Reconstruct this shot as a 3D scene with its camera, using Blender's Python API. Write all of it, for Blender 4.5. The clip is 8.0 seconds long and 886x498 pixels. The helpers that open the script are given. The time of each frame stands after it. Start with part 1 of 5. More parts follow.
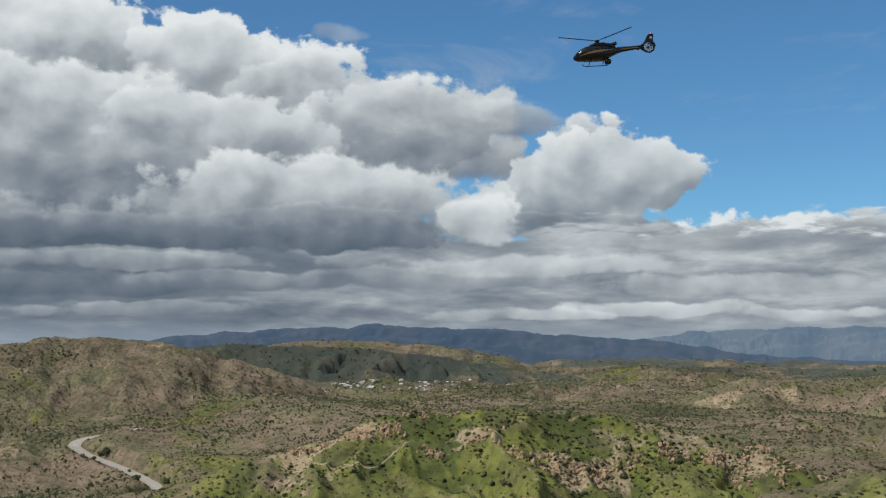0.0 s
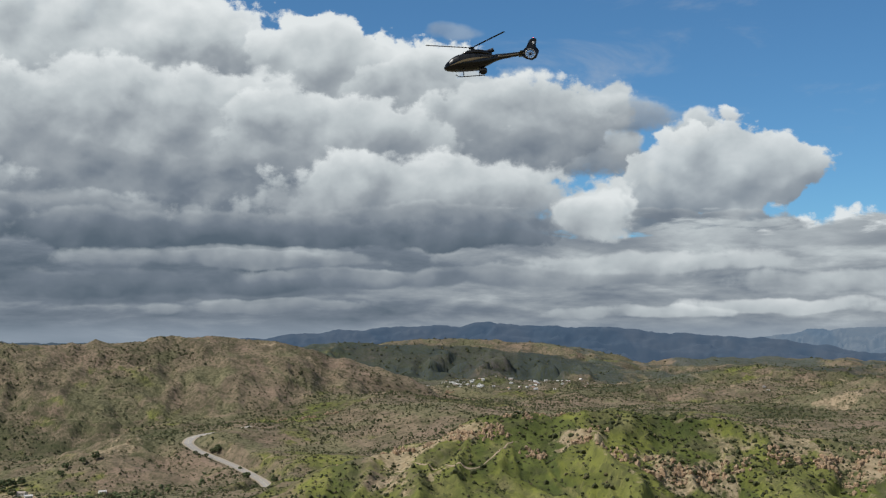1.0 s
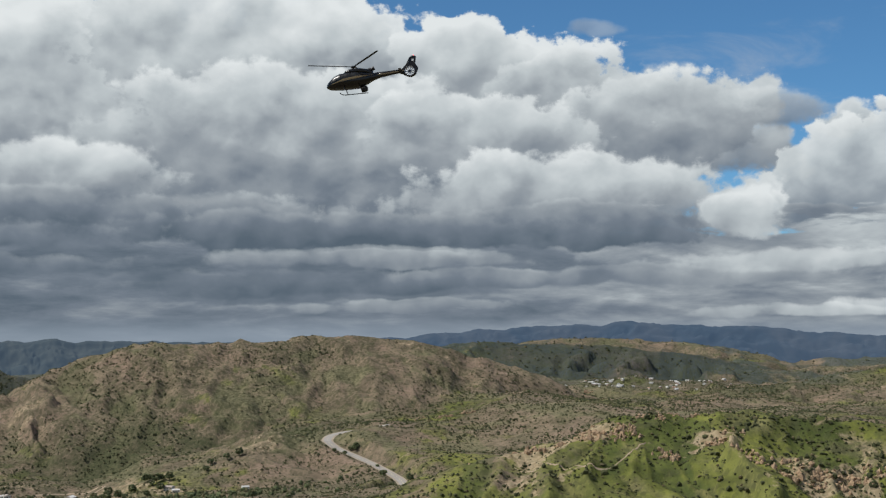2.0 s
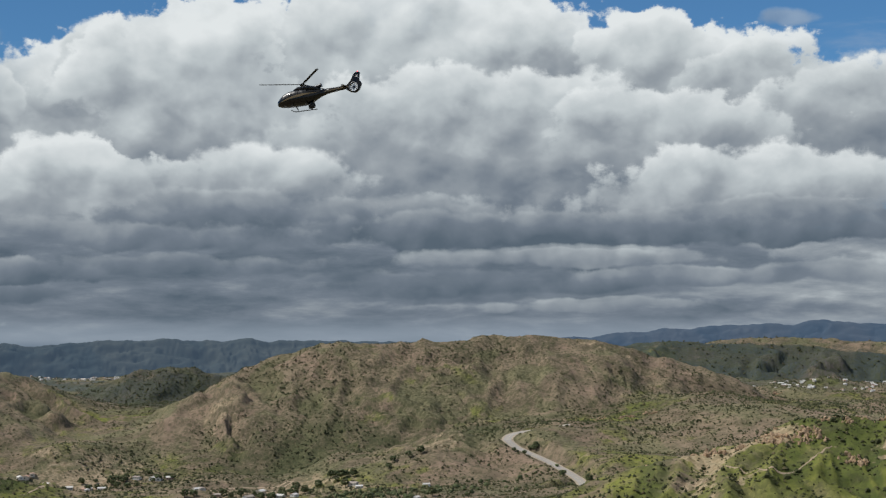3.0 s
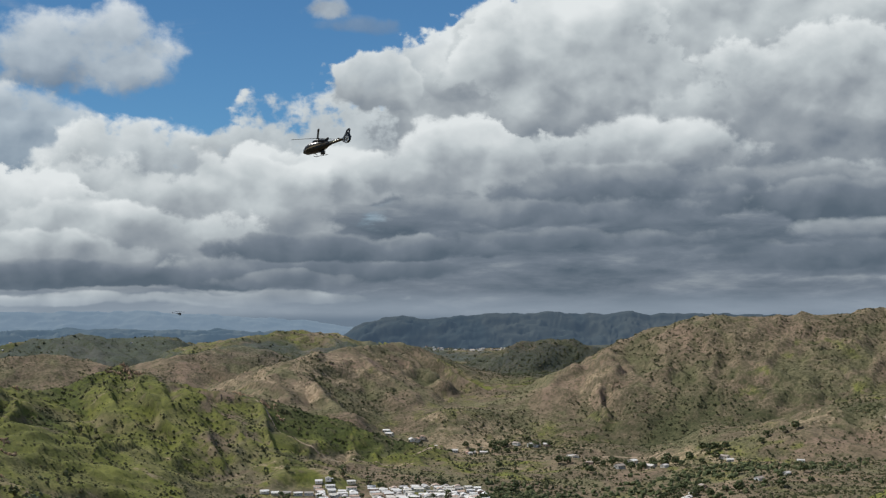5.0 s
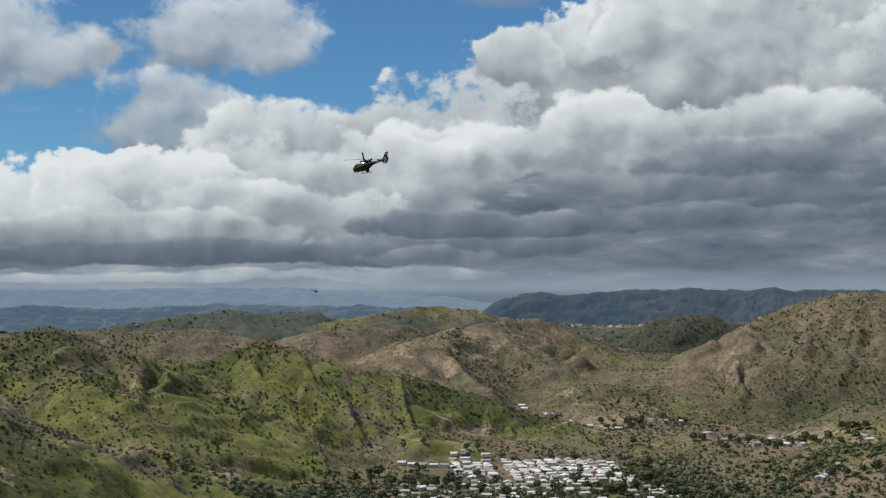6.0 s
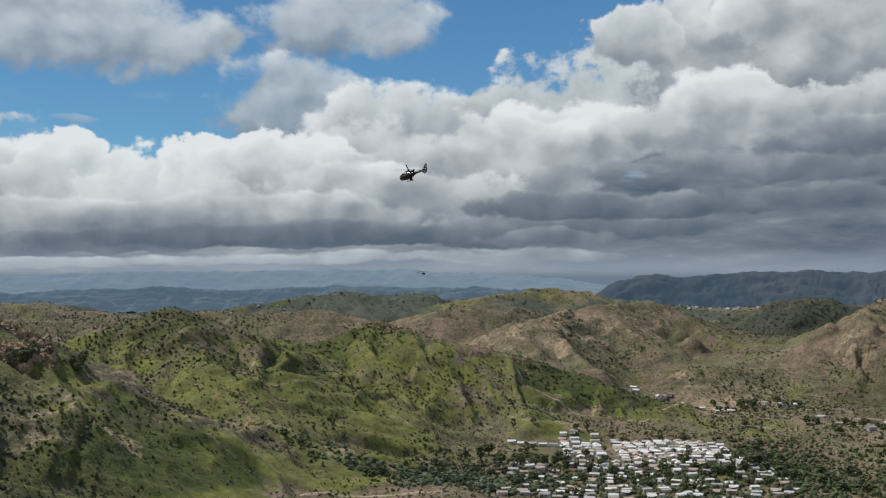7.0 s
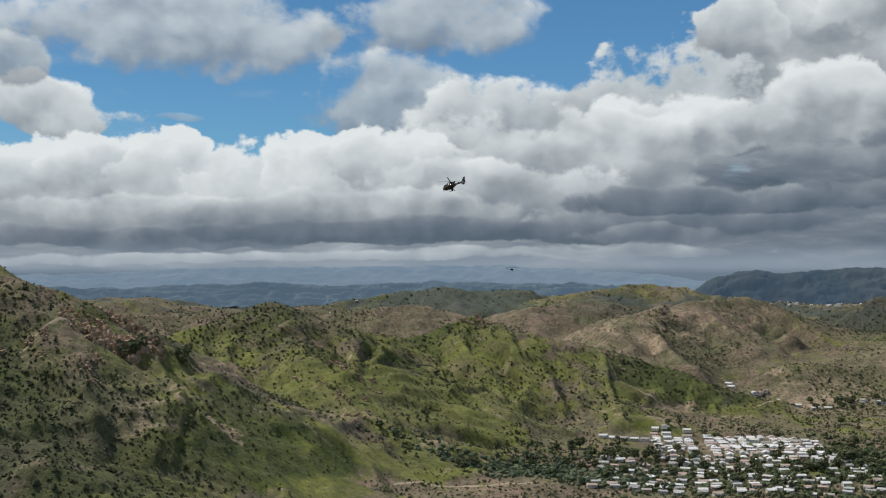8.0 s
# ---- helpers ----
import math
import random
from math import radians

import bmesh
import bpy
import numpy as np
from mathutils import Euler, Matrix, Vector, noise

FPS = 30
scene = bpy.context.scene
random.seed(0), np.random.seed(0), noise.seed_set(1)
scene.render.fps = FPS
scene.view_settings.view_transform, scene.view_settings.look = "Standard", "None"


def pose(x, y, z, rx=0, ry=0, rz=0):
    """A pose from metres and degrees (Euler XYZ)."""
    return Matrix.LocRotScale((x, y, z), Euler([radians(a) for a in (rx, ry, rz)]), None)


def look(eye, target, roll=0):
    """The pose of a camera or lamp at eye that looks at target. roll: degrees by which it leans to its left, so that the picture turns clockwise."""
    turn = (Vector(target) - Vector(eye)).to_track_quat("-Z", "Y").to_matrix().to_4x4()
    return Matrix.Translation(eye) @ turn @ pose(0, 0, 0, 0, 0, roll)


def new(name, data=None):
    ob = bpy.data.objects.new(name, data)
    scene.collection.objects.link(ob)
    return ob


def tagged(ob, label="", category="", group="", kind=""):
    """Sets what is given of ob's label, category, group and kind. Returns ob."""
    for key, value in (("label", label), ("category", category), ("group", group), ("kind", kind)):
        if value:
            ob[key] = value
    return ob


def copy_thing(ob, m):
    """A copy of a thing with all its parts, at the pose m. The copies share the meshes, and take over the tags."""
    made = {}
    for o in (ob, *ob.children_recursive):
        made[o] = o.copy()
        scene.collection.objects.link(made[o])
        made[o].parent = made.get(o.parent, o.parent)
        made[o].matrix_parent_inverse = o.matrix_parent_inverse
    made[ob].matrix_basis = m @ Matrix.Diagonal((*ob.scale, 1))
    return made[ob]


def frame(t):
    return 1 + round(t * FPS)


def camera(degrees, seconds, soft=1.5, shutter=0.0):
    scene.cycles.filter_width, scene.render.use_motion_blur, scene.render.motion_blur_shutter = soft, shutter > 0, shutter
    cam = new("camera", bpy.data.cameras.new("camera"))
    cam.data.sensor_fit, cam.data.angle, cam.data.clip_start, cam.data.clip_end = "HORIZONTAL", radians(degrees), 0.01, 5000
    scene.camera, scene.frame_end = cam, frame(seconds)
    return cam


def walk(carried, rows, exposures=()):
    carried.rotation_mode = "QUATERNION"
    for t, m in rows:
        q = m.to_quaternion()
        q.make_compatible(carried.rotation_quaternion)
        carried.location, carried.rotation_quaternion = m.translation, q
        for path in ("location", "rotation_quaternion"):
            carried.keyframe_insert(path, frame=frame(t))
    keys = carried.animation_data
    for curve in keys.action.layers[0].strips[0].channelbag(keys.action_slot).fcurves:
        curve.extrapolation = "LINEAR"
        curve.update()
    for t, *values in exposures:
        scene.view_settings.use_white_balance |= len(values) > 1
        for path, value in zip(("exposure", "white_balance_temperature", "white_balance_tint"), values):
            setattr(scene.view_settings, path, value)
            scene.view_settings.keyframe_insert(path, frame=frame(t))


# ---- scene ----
EYE = 300.0
LENS = 41.0
cam = camera(LENS, 8.0, 1.3)
ROWS = [
    (0.0, -0.8, -3.9, -0.6, -1.02, 4.50, 0.0),
    (0.5, 7.5, 1.0, 1.0, 1.68, 4.46, 0.0),
    (1.0, 15.4, 4.9, 2.3, 4.57, 4.38, 0.0),
    (2.5, 39.9, 5.4, 3.2, 15.79, 4.34, 0.0),
    (3.0, 47.4, 7.9, 3.6, 20.58, 4.30, 0.0),
    (3.5, 55.9, 8.9, 3.7, 25.60, 4.29, 0.0),
    (4.0, 66.1, 7.2, 3.3, 30.56, 4.32, 0.0),
    (4.5, 79.0, 2.6, 3.1, 35.16, 3.77, 0.0),
    (5.0, 93.3, -3.8, 3.6, 39.23, 2.99, 0.0),
    (6.5, 137.2, -21.8, 5.2, 49.04, 1.37, 0.0),
    (7.0, 152.3, -27.2, 5.7, 51.77, 0.95, 0.0),
    (7.5, 167.4, -32.4, 6.0, 54.26, 0.79, 0.0),
    (8.0, 182.7, -37.3, 5.9, 56.57, 0.75, 0.0),
]
walk(cam, [(t, pose(x, y, EYE + z, 90 + pitch, roll, yaw)) for t, x, y, z, yaw, pitch, roll in ROWS])

# ---- light ----
SUN_LEFT, SUN_UP = 104.0, 50.0      # degrees to the left of +y, degrees above the horizon
sun_dir = Vector((-math.sin(radians(SUN_LEFT)) * math.cos(radians(SUN_UP)), math.cos(radians(SUN_LEFT)) * math.cos(radians(SUN_UP)), math.sin(radians(SUN_UP))))
sun = new("sun", bpy.data.lights.new("sun", "SUN"))
sun.data.energy, sun.data.angle, sun.data.color = 4.1, radians(0.6), (1.0, 0.965, 0.91)
sun.matrix_world = look(sun_dir * 900 + Vector((0, 0, 300)), (0, 0, 300))


class Graph:
    """Short ways to write node arithmetic."""

    def __init__(self, tree):
        self.tree = tree

    def node(self, kind, **props):
        n = self.tree.nodes.new(kind)
        for k, v in props.items():
            setattr(n, k, v)
        return n

    def put(self, socket, value):
        if isinstance(value, bpy.types.NodeSocket):
            self.tree.links.new(value, socket)
        elif isinstance(value, (int, float)):
            socket.default_value = value
        else:
            v = tuple(value)
            socket.default_value = v + (1.0,) if (len(v) == 3 and socket.type == "RGBA") else v

    def m(self, op, a, b=0.0, c=0.0, clamp=False):
        n = self.node("ShaderNodeMath", operation=op, use_clamp=clamp)
        for s, v in zip(n.inputs, (a, b, c)):
            self.put(s, v)
        return n.outputs[0]

    def add(self, a, b): return self.m("ADD", a, b)
    def sub(self, a, b): return self.m("SUBTRACT", a, b)
    def mul(self, a, b): return self.m("MULTIPLY", a, b)

    def fit(self, v, a, b, c=0.0, d=1.0, smooth=True):
        n = self.node("ShaderNodeMapRange", interpolation_type="SMOOTHSTEP" if smooth else "LINEAR")
        for s, x in zip(n.inputs[:5], (v, a, b, c, d)):
            self.put(s, x)
        return n.outputs[0]

    def mix(self, f, a, b, kind="MIX"):
        n = self.node("ShaderNodeMix", data_type="RGBA", blend_type=kind)
        self.put(n.inputs[0], f), self.put(n.inputs[6], a), self.put(n.inputs[7], b)
        return n.outputs[2]

    def xyz(self, x, y, z):
        n = self.node("ShaderNodeCombineXYZ")
        for s, v in zip(n.inputs, (x, y, z)):
            self.put(s, v)
        return n.outputs[0]

    def noise(self, vec, scale, detail=4.0, rough=0.55, warp=0.0):
        n = self.node("ShaderNodeTexNoise")
        self.put(n.inputs["Vector"], vec)
        n.inputs["Scale"].default_value, n.inputs["Detail"].default_value, n.inputs["Roughness"].default_value, n.inputs["Distortion"].default_value = scale, detail, rough, warp
        return n.outputs["Fac"]

    def cells(self, vec, scale, detail=0.0, smooth=1.0):
        n = self.node("ShaderNodeTexVoronoi", feature="SMOOTH_F1" if smooth else "F1", normalize=True)
        self.put(n.inputs["Vector"], vec)
        n.inputs["Scale"].default_value, n.inputs["Detail"].default_value, n.inputs["Roughness"].default_value = scale, detail, 0.55
        if smooth:
            n.inputs["Smoothness"].default_value = smooth
        return n.outputs["Distance"]

    def ramp(self, f, stops):
        n = self.node("ShaderNodeValToRGB")
        e = n.color_ramp.elements
        while len(e) < len(stops):
            e.new(1.0)
        for el, (p, c) in zip(e, stops):
            el.position, el.color = p, (*c, 1.0)
        self.put(n.inputs[0], f)
        return n.outputs[0]


# heaps of cumulus, back to front: degrees left of +y, degrees up, half width, half height, how bright, how soft its edge
CLOUD_MASS = [
    (19.8, 9.1, 27.2, 5.04, 0.02, 0.2), (30.3, 9.8, 12.8, 6.16, 0.06, 0.2), (13.6, 9.1, 13.2, 5.53, 0.02, 0.2), (6.1, 8.2, 9.3, 3.68, 0.02, 0.25), (42.2, 6.6, 10.0, 4.53, 0.06, 0.25), (28.0, 9.3, 18.2, 7.38, 0.04, 0.2), (53.4, 4.1, 10.1, 3.44, 0.06, 0.3),
    (68.8, 2.4, 12.2, 1.81, 0.04, 0.3),
]
CLOUDS_EAST = [
    (-2.4, 8.8, 3.6, 1.9, 0.06, 0.48), (1.8, 10.2, 4.8, 3.34, 0.02, 0.5), (-4.0, 10.4, 3.8, 1.34, 0.1, 0.62), (-7.6, 9.8, 2.0, 1.5, 0.2, 0.3), (-8.9, 7.6, 5.6, 3.5, 0.16, 0.14), (-2.9, 6.0, 2.6, 1.52, 0.26, 0.3), (-16.4, 4.2, 6.8, 2.44, 0.34, 0.2), (-20.3, 4.5, 2.7, 1.75, 0.38, 0.2),
    (-11.7, 3.8, 5.0, 1.5, 0.16, 0.3), (-8.3, 5.4, 5.1, 0.94, -0.2, 0.25), (3.7, 14.7, 1.7, 0.59, 0.1, 0.8), (-9.5, 10.4, 1.3, 0.46, 0.1, 0.8),
]
CLOUDS_MIDDLE = [
    (10.0, 12.0, 6.6, 3.4, 0.24, 0.13), (17.6, 12.5, 6.4, 5.02, 0.2, 0.16), (6.2, 11.0, 6.1, 3.5, 0.14, 0.16), (14.4, 8.8, 9.3, 2.77, 0.02, 0.35), (5.0, 7.3, 8.7, 2.53, 0.13, 0.34), (35.3, 12.9, 4.4, 2.6, 0.18, 0.3), (31.6, 11.6, 7.5, 5.44, 0.22, 0.14),
    (22.0, 13.9, 8.8, 4.57, 0.26, 0.13), (10.9, 12.7, 4.9, 2.65, 0.2, 0.13), (6.2, 11.6, 4.8, 2.5, 0.08, 0.18), (2.0, 9.8, 5.0, 3.3, 0.04, 0.2), (15.6, 12.6, 2.6, 2.17, -0.02, 0.35), (18.1, 9.4, 12.9, 4.04, 0.1, 0.3), (9.8, 9.1, 7.9, 3.19, 0.08, 0.25),
    (28.9, 7.3, 6.4, 2.15, 0.13, 0.48), (5.5, 6.8, 10.2, 2.68, 0.12, 0.3),
]
CLOUDS_MIDDLE_BASE = [
    (5.8, 5.2, 10.2, 1.41, -0.24, 0.35), (26.2, 5.9, 13.3, 1.41, -0.13, 0.45), (18.1, 5.0, 14.1, 1.36, -0.26, 0.45), (-2.7, 5.7, 2.3, 1.62, 0.22, 0.35),
]
CLOUDS_TURN = [
    (37.6, 11.8, 5.5, 2.7, 0.24, 0.2), (42.5, 11.0, 2.6, 2.36, 0.2, 0.2), (45.2, 5.6, 6.3, 3.23, 0.22, 0.3), (48.0, 5.2, 3.4, 2.82, 0.2, 0.3), (36.8, 6.8, 6.8, 2.87, 0.23, 0.34), (44.5, 2.9, 8.7, 1.01, -0.24, 0.4), (32.4, 4.9, 10.1, 1.23, -0.10, 0.48),
]
CLOUDS_WEST = [
    (69.5, 11.0, 9.9, 3.3, 0.2, 0.62), (57.0, 11.4, 6.2, 2.9, 0.18, 0.62), (59.1, 7.8, 4.7, 2.74, 0.08, 0.6), (75.1, 7.1, 4.1, 1.68, 0.24, 0.3), (76.5, 8.9, 2.4, 1.78, 0.1, 0.5), (45.6, 14.4, 1.7, 0.95, 0.2, 0.62), (43.5, 13.6, 3.4, 0.8, -0.05, 0.8),
    (69.4, 6.9, 1.4, 0.29, 0.1, 0.8), (53.3, 5.8, 6.2, 3.43, 0.12, 0.35),
]
CLOUDS_WEST_LOW = [
    (75.9, 3.8, 3.5, 2.43, 0.28, 0.16), (72.6, 4.2, 3.4, 2.21, 0.3, 0.14), (69.1, 4.2, 3.6, 2.36, 0.34, 0.13), (65.4, 3.7, 4.7, 2.36, 0.28, 0.2), (62.3, 4.1, 4.0, 2.19, 0.36, 0.14), (58.3, 4.7, 4.5, 2.21, 0.3, 0.18), (49.3, 4.7, 7.2, 3.14, 0.12, 0.35),
    (54.5, 3.3, 7.2, 2.07, 0.1, 0.35), (70.6, 2.1, 9.5, 1.46, 0.02, 0.35), (60.9, 2.4, 10.3, 1.38, 0.0, 0.4), (70.1, 1.2, 9.6, 0.78, -0.26, 0.35), (56.3, 1.5, 14.7, 0.9, -0.32, 0.35), (45.9, 1.9, 9.4, 1.01, -0.2, 0.4),
]
LOW_CLOUDS = [
    (2.3, 2.9, 11.7, 0.69, -0.08, 0.6), (-5.9, 3.6, 8.1, 0.81, 0.14, 0.6), (-15.1, 2.7, 7.8, 0.72, 0.0, 0.6), (-11.2, 1.6, 6.1, 0.49, 0.16, 0.6), (-18.3, 1.4, 4.0, 0.44, 0.12, 0.6), (14.3, 3.8, 9.3, 0.67, 0.06, 0.65), (16.8, 2.2, 9.0, 0.72, -0.16, 0.6),
    (-5.3, 1.3, 4.7, 0.43, 0.12, 0.6), (14.0, 3.9, 5.0, 0.38, 0.08, 0.6), (19.7, 2.6, 12.8, 0.81, -0.22, 0.6), (32.7, 3.4, 7.2, 0.66, -0.1, 0.6), (14.5, 1.5, 6.9, 0.5, 0.06, 0.6), (7.2, 2.8, 8.1, 0.68, -0.14, 0.6), (46.7, 1.4, 5.2, 0.56, -0.1, 0.6),
    (74.9, 0.1, 3.3, 0.4, 0.34, 0.62), (69.3, 0.3, 6.8, 0.36, 0.3, 0.62), (62.0, 0.35, 7.7, 0.4, 0.28, 0.64), (54.8, 0.45, 6.3, 0.42, 0.24, 0.66), (48.1, 0.6, 7.1, 0.46, 0.08, 0.68),
]


def heap_group(tones):
    """One heap of cloud laid over the sky behind it."""
    tree = bpy.data.node_groups.new("cloud_heap", "ShaderNodeTree")
    for name, kind in (("behind", "NodeSocketColor"), ("left", "NodeSocketFloat"), ("up", "NodeSocketFloat"), ("broken", "NodeSocketFloat"), ("shade", "NodeSocketFloat"), ("a", "NodeSocketFloat"), ("e", "NodeSocketFloat"),
                       ("wide", "NodeSocketFloat"), ("high", "NodeSocketFloat"), ("bright", "NodeSocketFloat"), ("edge", "NodeSocketFloat"), ("opacity", "NodeSocketFloat")):
        tree.interface.new_socket(name, in_out="INPUT", socket_type=kind)
    tree.interface.new_socket("sky", in_out="OUTPUT", socket_type="NodeSocketColor")
    for name in ("left", "up"):
        tree.interface.new_socket(name, in_out="OUTPUT", socket_type="NodeSocketFloat")
    g = Graph(tree)
    i, o = g.node("NodeGroupInput").outputs, g.node("NodeGroupOutput").inputs
    u = g.mul(g.sub(i["left"], i["a"]), i["wide"])
    v0 = g.mul(g.sub(i["up"], i["e"]), i["high"])
    v = g.m("MAXIMUM", v0, g.mul(v0, -1.45))       # bases are flatter than tops
    q = g.sub(1.0, g.add(g.mul(u, u), g.mul(v, v)))
    dens = g.add(q, i["broken"])
    alpha = g.fit(dens, 0.0, i["edge"])
    for name in ("left", "up"):
        g.put(o[name], g.m("MAXIMUM", i[name], g.sub(alpha, 1000.0)))
    rim = g.mul(g.fit(dens, 0.6, 0.0), 0.14)
    tone = g.add(g.add(g.mul(v0, g.fit(i["high"], 0.4, 1.5, 0.34, 0.15)), g.add(i["bright"], g.mul(rim, g.fit(v0, -0.3, 0.4)))), i["shade"])
    g.put(o["sky"], g.mix(g.mul(alpha, i["opacity"]), i["behind"], g.ramp(tone, tones)))
    return tree


def build_sky():
    world = bpy.data.worlds.new("sky")
    scene.world = world
    world.use_nodes = True
    tree = world.node_tree
    tree.nodes.clear()
    g = Graph(tree)
    out, bg = g.node("ShaderNodeOutputWorld"), g.node("ShaderNodeBackground")
    tree.links.new(bg.outputs[0], out.inputs[0])
    sky = g.node("ShaderNodeTexSky", sky_type="NISHITA", sun_disc=False)
    sky.sun_elevation, sky.sun_rotation = radians(SUN_UP), radians(-SUN_LEFT)
    sky.air_density, sky.dust_density, sky.ozone_density, sky.altitude = 1.0, 0.0, 3.0, 1500
    co = g.node("ShaderNodeTexCoord").outputs["Generated"]
    sep = g.node("ShaderNodeSeparateXYZ")
    tree.links.new(co, sep.inputs[0])
    az = g.mul(g.m("ARCTAN2", g.mul(sep.outputs[0], -1.0), sep.outputs[1]), 57.2958)
    el = g.mul(g.m("ARCSINE", sep.outputs[2]), 57.2958)
    clear = g.fit(az, -12.0, 75.0, 1.20, 0.76)
    blue = g.mix(1.0, g.mix(1.0, sky.outputs[0], SKY_TINT, "MULTIPLY"), g.xyz(clear, clear, clear), "MULTIPLY")

    # billowing noise in degrees, warped by itself
    base = g.xyz(g.mul(az, 0.1), g.mul(el, 0.12), 0.0)
    warp = g.sub(g.noise(base, 1.6, 5.0, 0.6), 0.5)
    sway = g.sub(g.noise(g.xyz(g.mul(az, 0.1), g.mul(el, 0.14), 7.0), 1.7, 3.0, 0.5), 0.5)
    lift = g.sub(g.noise(g.xyz(g.mul(az, 0.1), g.mul(el, 0.14), 12.0), 2.1, 3.0, 0.5), 0.5)
    fine = g.sub(g.noise(base, 7.0, 7.0, 0.62), 0.5)

    def billow(dx, dy, detail=3.5, grit=7.0):
        v = g.xyz(g.add(g.add(g.mul(az, 0.1), dx), g.mul(warp, 0.22)), g.add(g.add(g.mul(el, 0.12), dy), g.mul(warp, -0.2)), 3.7)
        puffs = g.sub(1.0, g.mul(g.cells(v, 2.5, detail, 0.35), 1.9))
        return g.add(g.mul(puffs, 0.75), g.mul(g.sub(g.noise(v, 2.2, grit, 0.55), 0.5), 0.75))

    here, sunward = billow(0.0, 0.0), billow(0.05, 0.09, 2.4, 4.5)
    az_w, el_w = g.add(az, g.mul(sway, 5.0)), g.add(el, g.mul(lift, 2.6))
    relief = g.mul(g.sub(billow(0.0, 0.0, 2.4, 4.5), sunward), RELIEF * 0.66)
    soft_relief = g.sub(g.noise(base, 3.0, 6.0, 0.55), 0.5)
    TONES = [(0.0, (0.092, 0.126, 0.164)), (0.28, (0.170, 0.206, 0.252)), (0.5, (0.300, 0.338, 0.374)), (0.72, (0.505, 0.555, 0.578)), (1.0, (0.75, 0.79, 0.80))]
    # broken cover outside the mapped part of the sky
    out_az = g.fit(g.m("ABSOLUTE", g.sub(az, 30.0)), 60.0, 76.0)
    outside = g.m("MAXIMUM", out_az, g.fit(el, 22.0, 30.0))
    wide = g.mul(outside, g.fit(g.noise(co, 2.4, 5.0), 0.44, 0.6))
    col = g.mix(wide, blue, (0.42, 0.43, 0.45))
    # thin high veils
    veil = g.mul(g.fit(g.noise(g.xyz(g.mul(az, 0.05), g.mul(el, 0.16), 2.0), 2.2, 6.0, 0.6, 0.5), 0.55, 0.8), 0.35)
    col = g.mix(veil, col, (0.5, 0.53, 0.56))
    # layers of stratus low down, drawn out along the horizon
    e2 = g.m("POWER", g.m("MAXIMUM", el, 0.01), 0.8)
    s1 = g.noise(g.xyz(g.mul(az, 0.09), g.mul(e2, 0.55), 9.0), 1.7, 7.0, 0.55, 0.2)
    s2 = g.noise(g.xyz(g.mul(az, 0.13), g.mul(el, 0.55), 5.0), 1.6, 7.0, 0.6, 0.3)
    top = g.add(g.fit(az, 38.0, 56.0, 5.6, 2.0), g.mul(g.sub(s2, 0.5), 5.0))
    edge = g.sub(top, el)
    salpha = g.m("MULTIPLY", g.fit(edge, -0.35, 0.35), g.fit(s1, 0.2, 0.34))
    lit = g.mul(g.fit(edge, 1.3, 0.0), 0.22)
    tone = g.add(g.add(g.mul(g.sub(s1, 0.5), 1.1), g.mul(g.sub(s2, 0.5), 0.9)), g.add(0.32, lit))
    # brighter to the right of +y, gloomier under the great heap
    place = g.add(g.fit(az, 6.0, -10.0, 0.0, 0.17), g.mul(g.m("MULTIPLY", g.fit(az, 6.0, 14.0), g.fit(az, 52.0, 40.0)), -0.10))
    tone = g.add(tone, place)
    low_stratus = g.ramp(tone, TONES)

    el_s = g.add(el, g.mul(lift, 1.2))
    group = heap_group(TONES)
    broken = g.add(g.mul(g.sub(here, 0.42), 1.7), g.mul(fine, 1.1))
    shade = g.add(g.add(relief, g.mul(g.mul(place, g.fit(el, 7.0, 4.5)), 0.8)), g.add(g.mul(soft_relief, 0.30), g.mul(fine, 0.08)))

    chain = {"left": az_w, "up": el_w}        # each heap waits for the one behind it

    def heaps(col, rows):
        for a, e, ra, re, bright, soft in rows:
            n = g.node("ShaderNodeGroup", node_tree=group)
            values = (col, chain["left"], chain["up"] if re > 1.0 else g.m("MAXIMUM", el_s, g.sub(chain["up"], 1000.0)), broken, shade, a, e, 1.0 / ra, 1.0 / re, 0.44 + bright, 0.05 + soft * 0.85, 0.97 if soft < 0.5 else (0.8 if soft < 0.7 else 0.4))
            for socket, value in zip(n.inputs, values):
                g.put(socket, value)
            col, chain["left"], chain["up"] = n.outputs
        return col

    # the deck behind the great heaps
    deck = g.m("MULTIPLY", g.fit(g.add(el, g.mul(lift, 3.0)), 9.5, 7.0), g.m("MULTIPLY", g.fit(az, 4.0, 11.0), g.fit(az, 48.0, 40.0)))
    col = g.mix(deck, col, (0.30, 0.335, 0.37))
    low_deck = g.m("MULTIPLY", g.fit(g.add(el, g.mul(lift, 2.0)), 4.4, 3.2), g.fit(az, 38.0, 46.0))
    col = g.mix(low_deck, col, (0.33, 0.37, 0.40))
    col = heaps(col, CLOUDS_WEST)
    col = heaps(col, CLOUD_MASS)
    col = heaps(col, CLOUDS_TURN[:5])
    col = heaps(col, CLOUDS_EAST)
    col = heaps(col, CLOUDS_MIDDLE)
    col = g.mix(salpha, col, low_stratus)
    col = heaps(col, CLOUDS_WEST_LOW)
    col = heaps(col, CLOUDS_TURN[5:] + CLOUDS_MIDDLE_BASE + LOW_CLOUDS)
    # pale air on the horizon, and hazy land below it
    col = g.mix(g.mul(g.fit(el, 1.3, 0.0), 0.65), col, (0.29, 0.35, 0.42))
